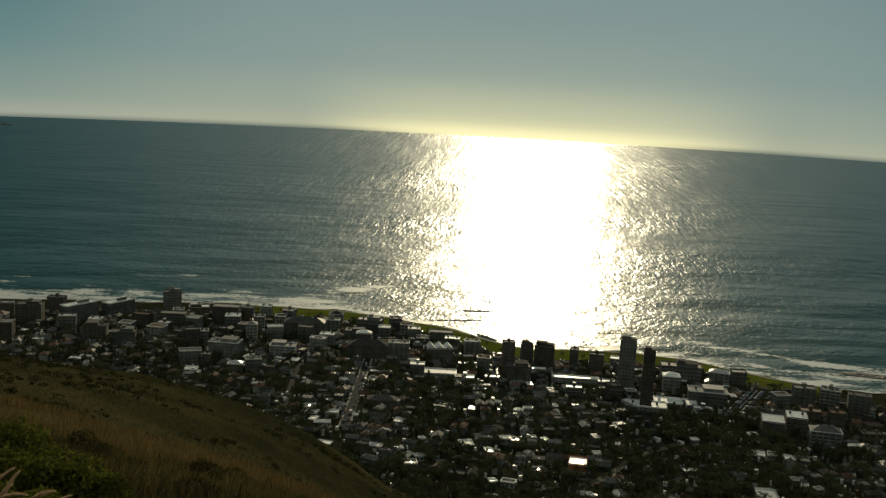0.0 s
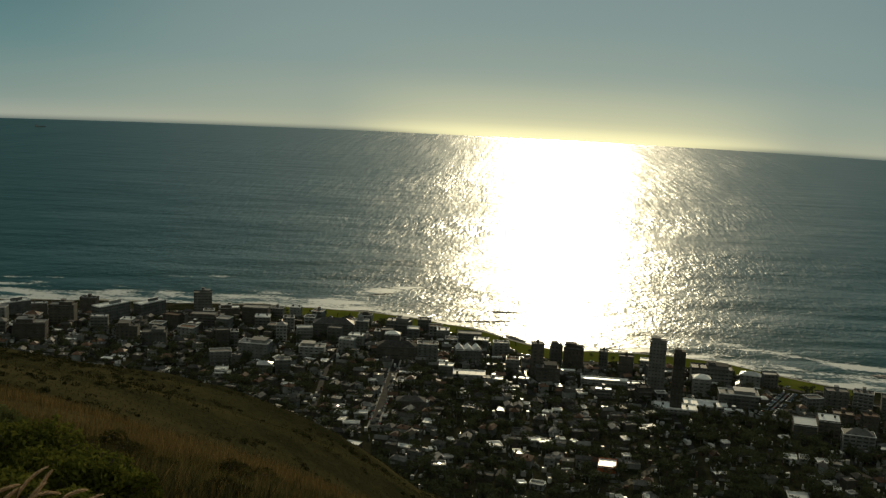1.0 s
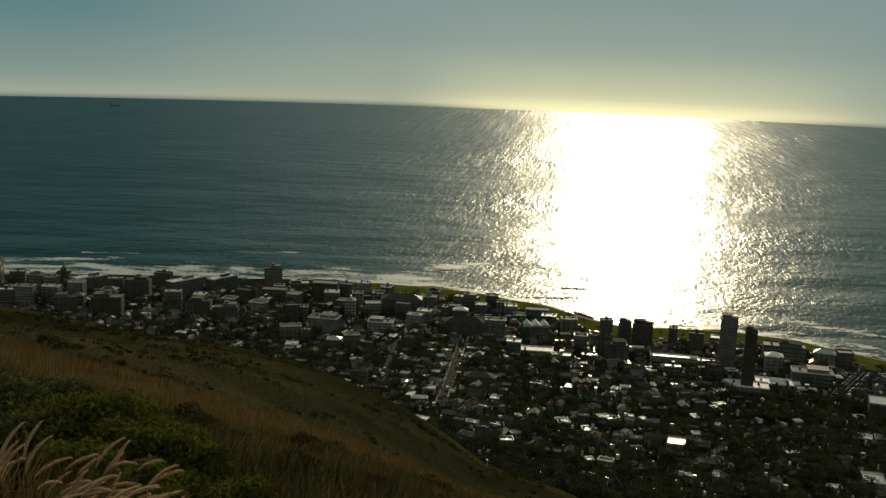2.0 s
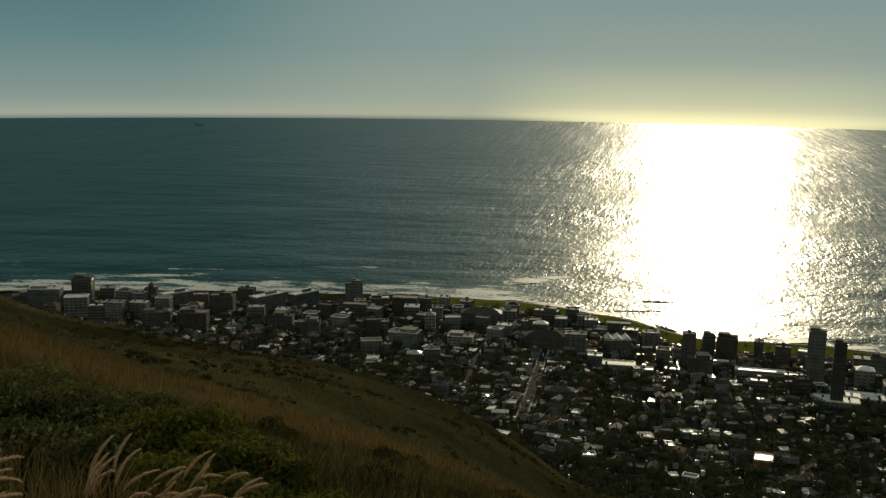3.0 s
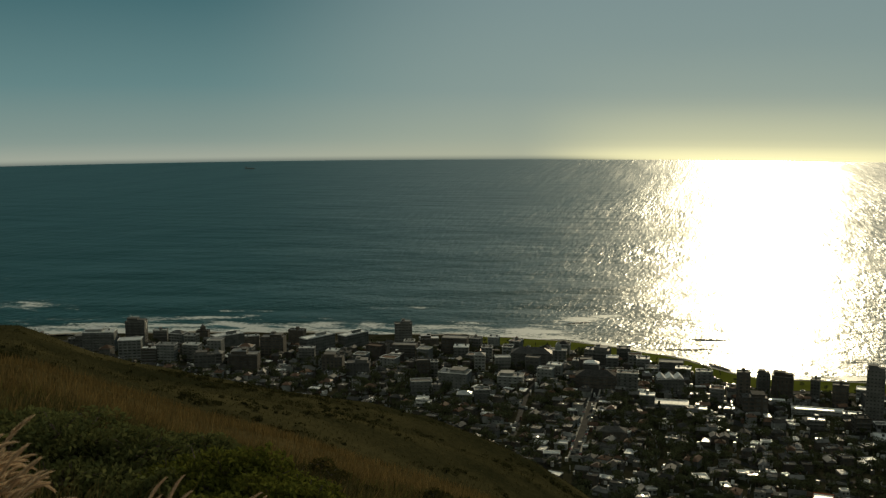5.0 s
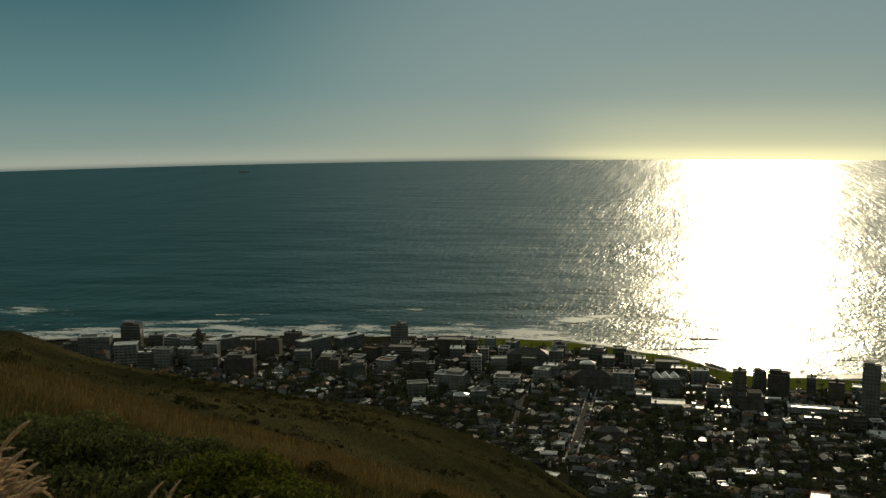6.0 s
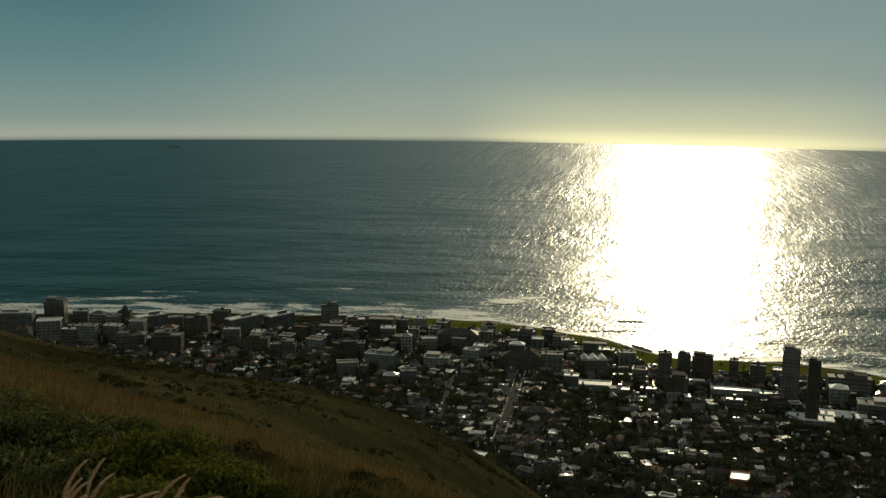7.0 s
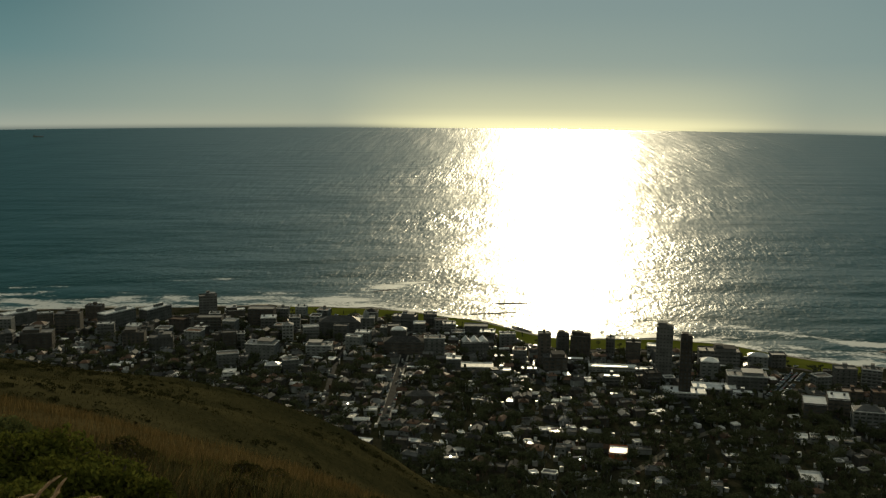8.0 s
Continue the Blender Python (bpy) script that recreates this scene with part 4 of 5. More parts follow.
# ---- houses ----
def house_proto(seed):
    """One small house: walls with recessed window openings, a roof with eaves, chimney, windows and a door."""
    rl = random.Random(seed)
    w, d = rl.uniform(6.2, 10.2), rl.uniform(5.5, 8)
    h = rl.choice((3.2, 3.4, 5.8, 6.0))
    wall = rl.choice(("plaster", "plaster", "brick", "brick", "concrete"))
    shape = rl.choice(("gable", "hip", "flat", "flat", "hip", "ell"))
    roof = rl.choice(("tile_roof", "tile_roof", "dark_roof", "dark_roof", "tile_roof", "grey_roof")) if shape != "flat" else rl.choice(("white_roof", "dark_roof", "dark_roof", "grey_roof", "dark_roof"))
    parts = []
    wl = Solid().box(-w / 2, -d / 2, -1.5, w / 2, d / 2, h)
    rf = Solid()

    def pitched(x0, y0, x1, y1, z, hip):
        e, cx_, cy_ = 0.5, (x0 + x1) / 2, (y0 + y1) / 2
        lx, ly = x1 - x0, y1 - y0
        rise = min(lx, ly) * 0.3
        x0, y0, x1, y1 = x0 - e, y0 - e, x1 + e, y1 + e
        k = (min(lx, ly) / 2 if hip else 0.0)
        if lx >= ly:
            a, b = (x0 + k, cy_, z + rise), (x1 - k, cy_, z + rise)
        else:
            a, b = (cx_, y0 + k, z + rise), (cx_, y1 - k, z + rise)
        c = [(x0, y0, z), (x1, y0, z), (x1, y1, z), (x0, y1, z)]
        low_ = [(p[0], p[1], z - 0.25) for p in c]
        if lx >= ly:
            f = [(0, 1, 5, 4), (1, 2, 5), (2, 3, 4, 5), (3, 0, 4)]
        else:
            f = [(0, 1, 4), (1, 2, 5, 4), (2, 3, 5), (3, 0, 4, 5)]
        rf.add(c + [a, b], f)
        rf.add(c + low_, [(0, 4, 5, 1), (1, 5, 6, 2), (2, 6, 7, 3), (3, 7, 4, 0), (7, 6, 5, 4)])

    if shape == "flat":
        rf.box(-w / 2 - .2, -d / 2 - .2, h, w / 2 + .2, d / 2 + .2, h + 0.25)
        for x0, y0, x1, y1 in ((-w / 2 - .2, -d / 2 - .2, w / 2 + .2, -d / 2), (-w / 2 - .2, d / 2, w / 2 + .2, d / 2 + .2)):
            wl.box(x0, y0, h + 0.26, x1, y1, h + 0.7)
    elif shape == "ell":
        pitched(-w / 2, -d / 2, w / 2, d / 2, h, True)
        wl.box(-w / 2, -d / 2 - 4, -1.5, -w / 2 + 4.5, -d / 2, h - 0.3)
        pitched(-w / 2, -d / 2 - 4, -w / 2 + 4.5, -d / 2 + 1, h - 0.2, False)
    else:
        pitched(-w / 2, -d / 2, w / 2, d / 2, h, shape == "hip")
        if shape == "gable":
            k = min(w, d) * 0.3
            if w >= d:
                for s in (-1, 1):
                    wl.add([(s * w / 2, -d / 2, h), (s * w / 2, d / 2, h), (s * w / 2, 0, h + k)], [(0, 1, 2)])
    parts.append(("wall", wl.mesh("wall", M[wall]), None))
    parts.append(("roof", rf.mesh("roof", M[roof]), None))
    win = Solid().box(-0.75, -0.03, 0, 0.75, 0.05, 1.3).mesh("window", M["glass"])
    for z in ([0.9] if h < 5 else [0.9, 3.7]):
        for i in (-1, 0, 1) if w > 11 else (-1, 1):
            if shape == "ell" and i == -1:
                continue
            parts.append(("window", win, pose(i * w * 0.3, -d / 2 - 0.01, z)))
    if shape != "flat":
        parts.append(("chimney", Solid().box(-0.35, -0.35, 0, 0.35, 0.35, 2.2).mesh("chimney", M["brick"]), pose(w * 0.3, d * 0.12, h + 0.3)))
    else:
        parts.append(("water_heater", Solid().box(-1, -0.6, 0, 1, 0.6, 0.15).drum(0, 0.6, 0.1, 0.6, 0.25, 0.25, 8).mesh("water_heater", M["metal_roof"]), pose(w * 0.2, 0, h + 0.35, -18)))
    parts.append(("door", Solid().box(-0.5, -0.04, 0, 0.5, 0.05, 2.05).mesh("door", M["bark"]), pose(w * 0.08, -d / 2 - 0.01, 0.05)))
    tone = {"plaster": "pale plastered", "brick": "brown brick", "concrete": "grey"}[wall]
    cover = {"tile_roof": "clay-tiled", "dark_roof": "dark slate", "grey_roof": "grey sheet", "metal_roof": "galvanised metal", "white_roof": "white flat"}[roof]
    return parts, f"{'two-storey' if h > 5 else 'single-storey'} {tone} house with a {cover} roof", roof


POT = Solid().box(-0.42, -0.42, 2.2, 0.42, 0.42, 2.4).drum(0, 0, 2.4, 2.9, 0.18, 0.14, 8).mesh("chimney_pot", M["tile_roof"])
HOUSES = [house_proto(100 + i) for i in range(22)]
BRIGHT = [h for h in HOUSES if h[2] in ("white_roof", "metal_roof", "grey_roof")]


def pick_house(x, y):
    s = float(np.interp(x, SHORE_X, SHORE_Y)) - y
    kinds = BRIGHT if 120 < s < 340 and rng.random() < 0.35 else HOUSES
    return kinds[rng.randrange(len(kinds))]


def in_wood(x, y):
    """The dark park and the wooded ground at the foot of the hill."""
    return 150 < x < 290 and 690 < y < 790 or 125 < x < 225 and 590 < y < 735 or y < 585


SPOTS = []
for sx_ in STREETS:
    for side in (-0.7, 0.7, -1.45, 1.45):
        for y in np.arange(540, 1120, 9.8):
            x = sx_ + side * (14 + rng.uniform(-4.5, 4.5))
            y = float(y) + rng.uniform(-4, 4)
            s = float(np.interp(x, SHORE_X, SHORE_Y)) - y
            if s < 78 or not -40 < math.degrees(math.atan2(x, y)) < 29:
                continue
            if any(abs(s - q) < 11 for q in (214, 330)):
                continue
            if float(ground(x, y)) > float(plain(x, y)) + 2.5 or not seen_past_hill(x, y, gz(x, y) + 9):
                continue
            SPOTS.append((x, y, s))
rng.shuffle(SPOTS)
near_spots, far_spots = [], []
flats = 0
for x, y, s in SPOTS:
    if not free(x, y, 3.9):
        continue
    if s < 205 and flats < 64 and rng.random() < 0.45 and not (40 < x < 165 and s < 150):
        w, d = rng.uniform(11, 18), rng.uniform(10, 13)
        if free(x, y, w * 0.55):
            wall = rng.choice(("plaster", "plaster", "brick", "concrete"))
            roof = rng.choice(("white_roof", "grey_roof", "grey_roof", "dark_roof", "tile_roof"))
            tone = {"plaster": "pale plastered", "brick": "brown brick", "concrete": "grey concrete"}[wall]
            cover = {"white_roof": "white flat roof", "grey_roof": "grey flat roof", "dark_roof": "dark roof", "tile_roof": "red-brown roof"}[roof]
            apartment(x, y, w, d, 3.0 * rng.choice((2, 3, 3, 4, 4, 5)), rng.uniform(-4, 4), wall, roof, rng.choice(("lift", "tanks", "hip", "")), rng.random() < 0.4, f"{tone} walk-up flats with a {cover}", "block_of_flats")
            flats += 1
            continue
    leafy = float(ripple(np.array(x), np.array(y), 30.0, 4.0)) + 0.5 * float(ripple(np.array(x), np.array(y), 11.0, 6.0))
    foot = (s - 400) / 60
    if s > 240 and (leafy + foot > 1.1 or in_wood(x, y) and rng.random() < 0.9) or rng.random() < (0.18 if s < 280 else 0.36):
        TREE_AT.append((x, y))
        continue
    (near_spots if y < 800 and len(near_spots) < 300 else far_spots).append((x, y))
    TAKEN.append((x, y, 4.2))


def house_pose(x, y):
    return pose(x, y, gz(x, y), 0, 0, rng.choice((0, 0, 90, 180, 270)) + 16 * math.sin(x / 90 + y / 130) + rng.uniform(-9, 9))


for i, (x, y) in enumerate(near_spots):
    parts, label, _ = pick_house(x, y)
    ob = thing("house", house_pose(x, y), label, "house", "houses of the town")
    for nm, me, at in parts:
        bit = child(nm, me, ob, at)
        if nm == "chimney":
            child("chimney_pot", POT, bit)
pile = {}
for x, y in far_spots:
    parts, _, _ = pick_house(x, y)
    m = house_pose(x, y)
    for nm, me, at in parts:
        mm = np.array(m @ at if at is not None else m)
        co = np.empty(len(me.vertices) * 3)
        me.vertices.foreach_get("co", co)
        co = co.reshape(-1, 3) @ mm[:3, :3].T + mm[:3, 3]
        v, f = pile.setdefault(me.materials[0].name, ([], []))
        k = len(v)
        v.extend(co.tolist())
        f.extend([[k + q for q in p.vertices] for p in me.polygons])
if pile:
    far_ob = thing("distant_houses", pose(0, 0, 0), "crowd of small distant houses with mixed roofs", "houses", kind="stuff")
    by_name = {m.name: m for m in M.values()}
    for nm, (v, f) in pile.items():
        child("houses", mesh_of("houses", v, f, by_name[nm]), far_ob)

# trees between the houses, along streets and at the foot of the hill
for _ in range(16000):
    x, y = rng.uniform(-560, 470), rng.uniform(530, 1095)
    s = float(np.interp(x, SHORE_X, SHORE_Y)) - y
    if s < 75 or min(abs(x - q) for q in DRAWN) < 4.5 or abs(x + 63) < 8.5 or any(abs(s - q) < 5 for q in (214, 330)):
        continue
    if s < 240 and rng.random() < 0.45:
        continue
    if float(ground(x, y)) > float(plain(x, y)) + 25 or not seen_past_hill(x, y, gz(x, y) + 6, 0.2):
        continue
    if not free(x, y, -1.6):
        continue
    park = in_wood(x, y) or (-40 < x < 80 and 800 < y < 850)
    if rng.random() < (1.0 if park else 0.62):
        TREE_AT.append((x, y))
rng.shuffle(TREE_AT)
TREE_AT = TREE_AT[:3000]
TREE_AT.sort(key=lambda p: p[1])
lone, wood = TREE_AT[:290], TREE_AT[290:]
for x, y in lone:
    plant(x, y, rng.uniform(0.75, 1.15))
for i in range(46):
    x = -215 + i * 12 + rng.uniform(-4, 4)
    y = float(along_shore(x, x + 1, 0)[0][1]) - rng.choice((50, 50, 52, 38)) + rng.uniform(-3, 3)
    plant(x, y, rng.uniform(0.4, 0.62), "small round tree on the seaside lawn", "trees on the lawn")
wv, wf, tv, tf = [], [], [], []
for x, y in wood:
    tr, cr = TREES[rng.randrange(len(TREES))]
    m = np.array(pose(x, y, gz(x, y), 0, 0, rng.uniform(0, 360)))
    sc = rng.uniform(0.6, 1.05)
    for me, v, f in ((tr, tv, tf), (cr, wv, wf)):
        co = np.empty(len(me.vertices) * 3)
        me.vertices.foreach_get("co", co)
        co = co.reshape(-1, 3) * sc @ m[:3, :3].T + m[:3, 3]
        ix = np.array([p.vertices[:] for p in me.polygons if len(p.vertices) == 4])
        f.append(ix + sum(len(q) for q in v))
        v.append(co)
wood_ob = thing("town_trees", pose(0, 0, 0), "dark garden and street trees among the buildings", "trees", kind="stuff")
child("foliage", mesh_of("foliage", np.vstack(wv), np.vstack(wf), M["tree_leaf"]), wood_ob)
child("trunks", mesh_of("trunks", np.vstack(tv), np.vstack(tf), M["bark"]), wood_ob)


# ---- cars ----
CAR_PAINT = [material("car_paint_" + n, c, tuple(min(1, q * 1.2) for q in c), 0.3, 0.2, 1, 6, coat=1.0) for n, c in (("white", (0.6, 0.6, 0.58)), ("silver", (0.35, 0.36, 0.37)), ("dark", (0.03, 0.03, 0.035)), ("red", (0.25, 0.02, 0.015)))]
M["tyre"] = material("tyre_rubber", (0.012, 0.012, 0.012), (0.03, 0.03, 0.03), 0.9, 0, 3, 8)


def car_proto(paint):
    body = Solid()
    side = [(-2.1, 0.35), (2.05, 0.35), (2.15, 0.75), (1.2, 0.92), (-1.9, 0.95), (-2.15, 0.7)]
    v = [(x, -0.85, z) for x, z in side] + [(x, 0.85, z) for x, z in side]
    n = len(side)
    body.add(v, [tuple(range(n)), tuple(range(2 * n - 1, n - 1, -1))] + [(i, n + i, n + (i + 1) % n, (i + 1) % n) for i in range(n)])
    cab = [(-1.6, 0.94), (1.0, 0.92), (0.35, 1.42), (-1.2, 1.45)]
    cabin = Solid().add([(x, -0.74, z) for x, z in cab] + [(x, 0.74, z) for x, z in cab], [(0, 1, 2, 3), (7, 6, 5, 4), (0, 4, 5, 1), (1, 5, 6, 2), (2, 6, 7, 3), (3, 7, 4, 0)])
    wheel = Solid().add([(0.32 * math.cos(a), y, 0.32 * math.sin(a)) for y in (-0.1, 0.1) for a in np.linspace(0, 2 * math.pi, 10, endpoint=False)], [tuple(range(10)), tuple(range(19, 9, -1))] + [(i, 10 + i, 10 + (i + 1) % 10, (i + 1) % 10) for i in range(10)])
    return body.mesh("body", paint), cabin.mesh("cabin", M["glass"]), wheel.mesh("wheel", M["tyre"])


CARS = [car_proto(p) for p in CAR_PAINT]
CAR_NAMES = ("white", "silver", "dark", "red")


def park(x, y, turn):
    k = rng.choice((0, 1, 1, 2, 2, 3))
    body, cabin, wheel = CARS[k]
    ob = thing("car", pose(x, y, gz(x, y) + 0.32, 0, 0, turn), f"small {CAR_NAMES[k]} parked car beside the kerb", "car", "parked cars")
    child("body", body, ob)
    child("cabin", cabin, ob)
    for a in (-1.35, 1.35):
        for b in (-0.8, 0.8):
            child("wheel", wheel, ob, pose(a, b, 0.32))


# yard walls, sheds, pools' edges and other low clutter between the houses: too many and too small to tell apart
cl = {"white_roof": Solid(), "grey_roof": Solid(), "metal_roof": Solid(), "tile_roof": Solid(), "plaster": Solid()}
made = 0
while made < 3600:
    x, y = rng.uniform(-520, 450), rng.uniform(545, 1085)
    s = float(np.interp(x, SHORE_X, SHORE_Y)) - y
    if s < 70 or not free(x, y, -2.4) or float(ground(x, y)) > float(plain(x, y)) + 2 or not seen_past_hill(x, y, gz(x, y) + 3):
        made += 0.2
        continue
    made += 1
    z, t = gz(x, y), rng.choice((0, math.pi / 2)) + rng.uniform(-0.4, 0.4)
    if rng.random() < 0.55:
        w, d, h = rng.uniform(3, 9), 0.25, rng.uniform(1.2, 2.2)
        key = "plaster"
    else:
        w, d, h = rng.uniform(0.9, 3.4), rng.uniform(0.8, 2.6), rng.uniform(1.4, 3.6)
        key = rng.choice(("white_roof", "white_roof", "metal_roof", "metal_roof", "tile_roof", "grey_roof"))
    c, s_ = math.cos(t), math.sin(t)
    v = [(x + c * a * w / 2 - s_ * b * d / 2, y + s_ * a * w / 2 + c * b * d / 2, z + q) for q in (-0.5, h) for a, b in ((-1, -1), (1, -1), (1, 1), (-1, 1))]
    cl[key].add(v, [(3, 2, 1, 0), (4, 5, 6, 7), (0, 1, 5, 4), (1, 2, 6, 5), (2, 3, 7, 6), (3, 0, 4, 7)])
yards = thing("yard_clutter", pose(0, 0, 0), "low yard walls and sheds between the houses", "outbuildings", kind="stuff")
for key, sol in cl.items():
    child("outbuildings", sol.mesh("outbuildings", M[key]), yards)

for i in range(18):
    park(-63 + rng.choice((-3.9, 3.9)), 710 + i * 11 + rng.uniform(-1, 1), 90)
for i in range(20):
    park(50 + rng.choice((-3.6, 3.6)), 860 + i * 7.5 + rng.uniform(-1, 1), 90)
for row in range(3):
    for i in range(16):
        if rng.random() < 0.8:
            park(244 + row * 5.6 - 5.6 + 0.5 * (i * 5.4), 817 + i * 5.4, 63 + 90 * (row != 1))
for i in range(40):
    x = -190 + i * 13 + rng.uniform(-3, 3)
    park(x, float(along_shore(x, x + 1, 0)[0][1]) - 59.5, rng.uniform(-4, 4))


# ---- added panels on small roofs, each aimed to mirror the sun to the eye ----
for x, y, z in GLINTS:
    half = (toward + (Vector((0, 0, EYE)) - Vector((x, y, z))).normalized()).normalized()
    turn = half.to_track_quat("Z", "Y").to_matrix().to_4x4()
    ob = thing("solar_panel", pose(x, y, z), "added glass panel tilted to flash the sun, on a flat roof", "solar panel", "solar panels")
    child("panel", Solid().box(-0.8, -0.5, -0.04, 0.8, 0.5, 0.04).mesh("panel", M["panel"]), ob, Matrix.Translation((0, 0, 0.5)) @ turn)
    child("stand", Solid().box(-0.7, -0.2, -0.02, 0.7, 0.2, 0.44).mesh("stand", M["metal_roof"]), ob)


# ---- rocks off the sea wall ----
def reef(x, y, length, wide, high, turn, seed):
    rs = np.random.default_rng(seed)
    n, m = 28, 9
    v = []
    for i in range(n):
        u = -1 + 2 * i / (n - 1)
        for j in range(m):
            w_ = -1 + 2 * j / (m - 1)
            e = math.sqrt(max(0, 1 - u * u))
            v.append((u * length / 2 + rs.normal(0, .5), w_ * wide / 2 * (e + .1) + rs.normal(0, .25), -1.2 + (high + 1.2) * (1 - w_ * w_) * (e ** .5) * rs.uniform(.75, 1.1)))
    f = [(i * m + j, i * m + j + 1, (i + 1) * m + j + 1, (i + 1) * m + j) for i in range(n - 1) for j in range(m - 1)]
    ob = new("reef", mesh_of("reef", v, f, M["rock"]))
    ob.matrix_basis = pose(x, y, 0, 0, 0, turn)
    tagged(ob, "low dark reef of rock awash in the surf", "rock", "reefs off the shore")


reef(42, 1198, 46, 12, 1.2, 4, 1)
reef(20, 1146, 74, 9, 0.8, 12, 2)
reef(430, 1000, 70, 26, 1.4, -12, 3)
reef(470, 975, 60, 30, 1.8, 10, 4)
reef(-110, 1262, 40, 10, 0.7, 30, 5)
reef(50, 1074, 34, 12, 1.6, -52, 6)

# ---- a ship on the horizon ----
ship = thing("cargo_ship", pose(-1699, 4015, 0, 0, 0, 12), "far grey cargo ship low on the horizon", "ship")
hull = Solid().add([(-60, -9, 0), (52, -9, 0), (66, 0, 0), (52, 9, 0), (-60, 9, 0), (-62, -10, 11), (54, -10, 11), (72, 0, 13), (54, 10, 11), (-62, 10, 11)],
                   [(4, 3, 2, 1, 0), (5, 6, 7, 8, 9), (0, 1, 6, 5), (1, 2, 7, 6), (2, 3, 8, 7), (3, 4, 9, 8), (4, 0, 5, 9)])
child("hull", hull.mesh("hull", M["plaster"]), ship, None, "grey hull")
child("superstructure", Solid().box(-56, -8, 11, -40, 8, 26).mesh("superstructure", M["plaster"]), ship)
child("funnel", Solid().box(-54, -3, 26, -48, 3, 32).mesh("funnel", M["dark_roof"]), ship)
ship.scale = (0.3, 0.3, 0.3)
# ---- the hillside at hand ----
def blades(name, spots, high, wide, lean, mat_, label, category, rs, parent=None):
    """Grass: each blade two bent pieces rising from the ground. spots: (n, 2)."""
    n = len(spots)
    base = np.stack([spots[:, 0], spots[:, 1], ground(spots[:, 0], spots[:, 1]) - 0.02], 1)
    h = high * rs.uniform(0.5, 1.25, n)
    t = rs.uniform(0, 2 * math.pi, n)
    side = np.stack([np.cos(t), np.sin(t), 0 * t], 1) * (wide * rs.uniform(0.6, 1.4, n))[:, None]
    bend = rs.normal(0, 0.22, (n, 2)) + np.array(lean)
    mid = base + np.stack([bend[:, 0] * h * 0.35, bend[:, 1] * h * 0.35, h * 0.6], 1)
    tip = base + np.stack([bend[:, 0] * h, bend[:, 1] * h, h], 1)
    v = np.stack([base - side, base + side, mid + side * 0.7, mid - side * 0.7, tip], 1).reshape(-1, 3)
    k = np.arange(n)[:, None] * 5
    f = (k + np.array([[0, 1, 2, 3]])).tolist() + (k + np.array([[3, 2, 4]])).tolist()
    me = mesh_of(name, v, f, mat_)
    return tagged(new(name, me), label, category, kind="stuff")


def polar(az, r):
    return r * math.sin(radians(az)), r * math.cos(radians(az))


def scatter(n, r0, r1, a0, a1, rs, power=1.0):
    u = rs.uniform(0, 1, n) ** power
    r = np.sqrt(r0 ** 2 + u * (r1 ** 2 - r0 ** 2))
    a = np.radians(rs.uniform(a0, a1, n))
    return np.stack([r * np.sin(a), r * np.cos(a)], 1)


blades("dry_grass", np.vstack([scatter(44000, 19, 62, -48, 4, nrng, 1.25), scatter(12000, 5, 20, -50, 2, nrng, 0.8), scatter(9000, 0.7, 5, 10, 310, nrng)]), 0.32, 0.0095, (0.12, 0.05), M["dry_grass"], "ochre dry grass covering the near slope", "grass", nrng)
blades("green_grass", np.vstack([scatter(11000, 2.2, 20, -50, 2, nrng, 1.1), scatter(6000, 0.7, 6, 10, 310, nrng), scatter(1500, 0.7, 3.2, -50, 10, nrng)]), 0.3, 0.007, (0.1, 0.0), M["green_grass"], "thin green grass between the bushes", "grass", nrng)
heath_at = scatter(70000, 4.2, 24, -50, 4, nrng, 1.15)
heath_at = heath_at[np.hypot(heath_at[:, 0], heath_at[:, 1]) < 15.5 + 3.2 * ripple(heath_at[:, 0], heath_at[:, 1], 2.6, 3.0)]
blades("heath_grass", heath_at, 0.34, 0.0085, (0.05, 0.02), M["heath_blade"], "dark olive heath and rushes below the dry grass", "grass", nrng)
blades("heath_stems", heath_at[::150], 0.42, 0.010, (0.03, 0.0), M["scrub_leaf"], "taller dark stems standing out of the heath", "grass", nrng)
blades("grass_tuft", np.vstack([np.array(polar(-29.2, 3.7)) + nrng.normal(0, 0.12, (620, 2)), np.array(polar(-27.4, 4.3)) + nrng.normal(0, 0.12, (420, 2)), np.array(polar(-30.8, 4.2)) + nrng.normal(0, 0.11, (620, 2))]), 0.62, 0.004, (0.05, 0.0), M["dry_grass"], "tuft of tall ochre grass among the bushes", "grass", nrng)
blades("slope_grass", scatter(34000, 95, 285, -46, 2, nrng), 0.4, 0.06, (0.1, 0.0), M["olive_grass"], "olive tufts over the far shoulder of the hill", "grass", nrng)

# low scrub on the far shoulder, in drifts
sv_, sf_, kk = [], [], 0
for _ in range(4200):
    p = scatter(1, 92, 275, -46, 1, nrng)[0]
    if ripple(p[0], p[1], 17.0, 5.0) + 0.8 * ripple(p[0], p[1], 6.0, 8.0) < nrng.uniform(-0.6, 3.2):
        continue
    r = nrng.uniform(0.35, 1.2)
    v, f = leaf_cloud([(p[0], p[1], gz(*p) + r * 0.25, r, r * 0.5)], 60, 0.2, nrng)
    sv_.append(v)
    sf_.append(f + kk)
    kk += len(v)
scrub = mesh_of("hillside_scrub", np.vstack(sv_), np.vstack(sf_), M["scrub_leaf"])
tagged(new("hillside_scrub", scrub), "dark low scrub dotted over the dry hillside", "shrubs", kind="stuff")


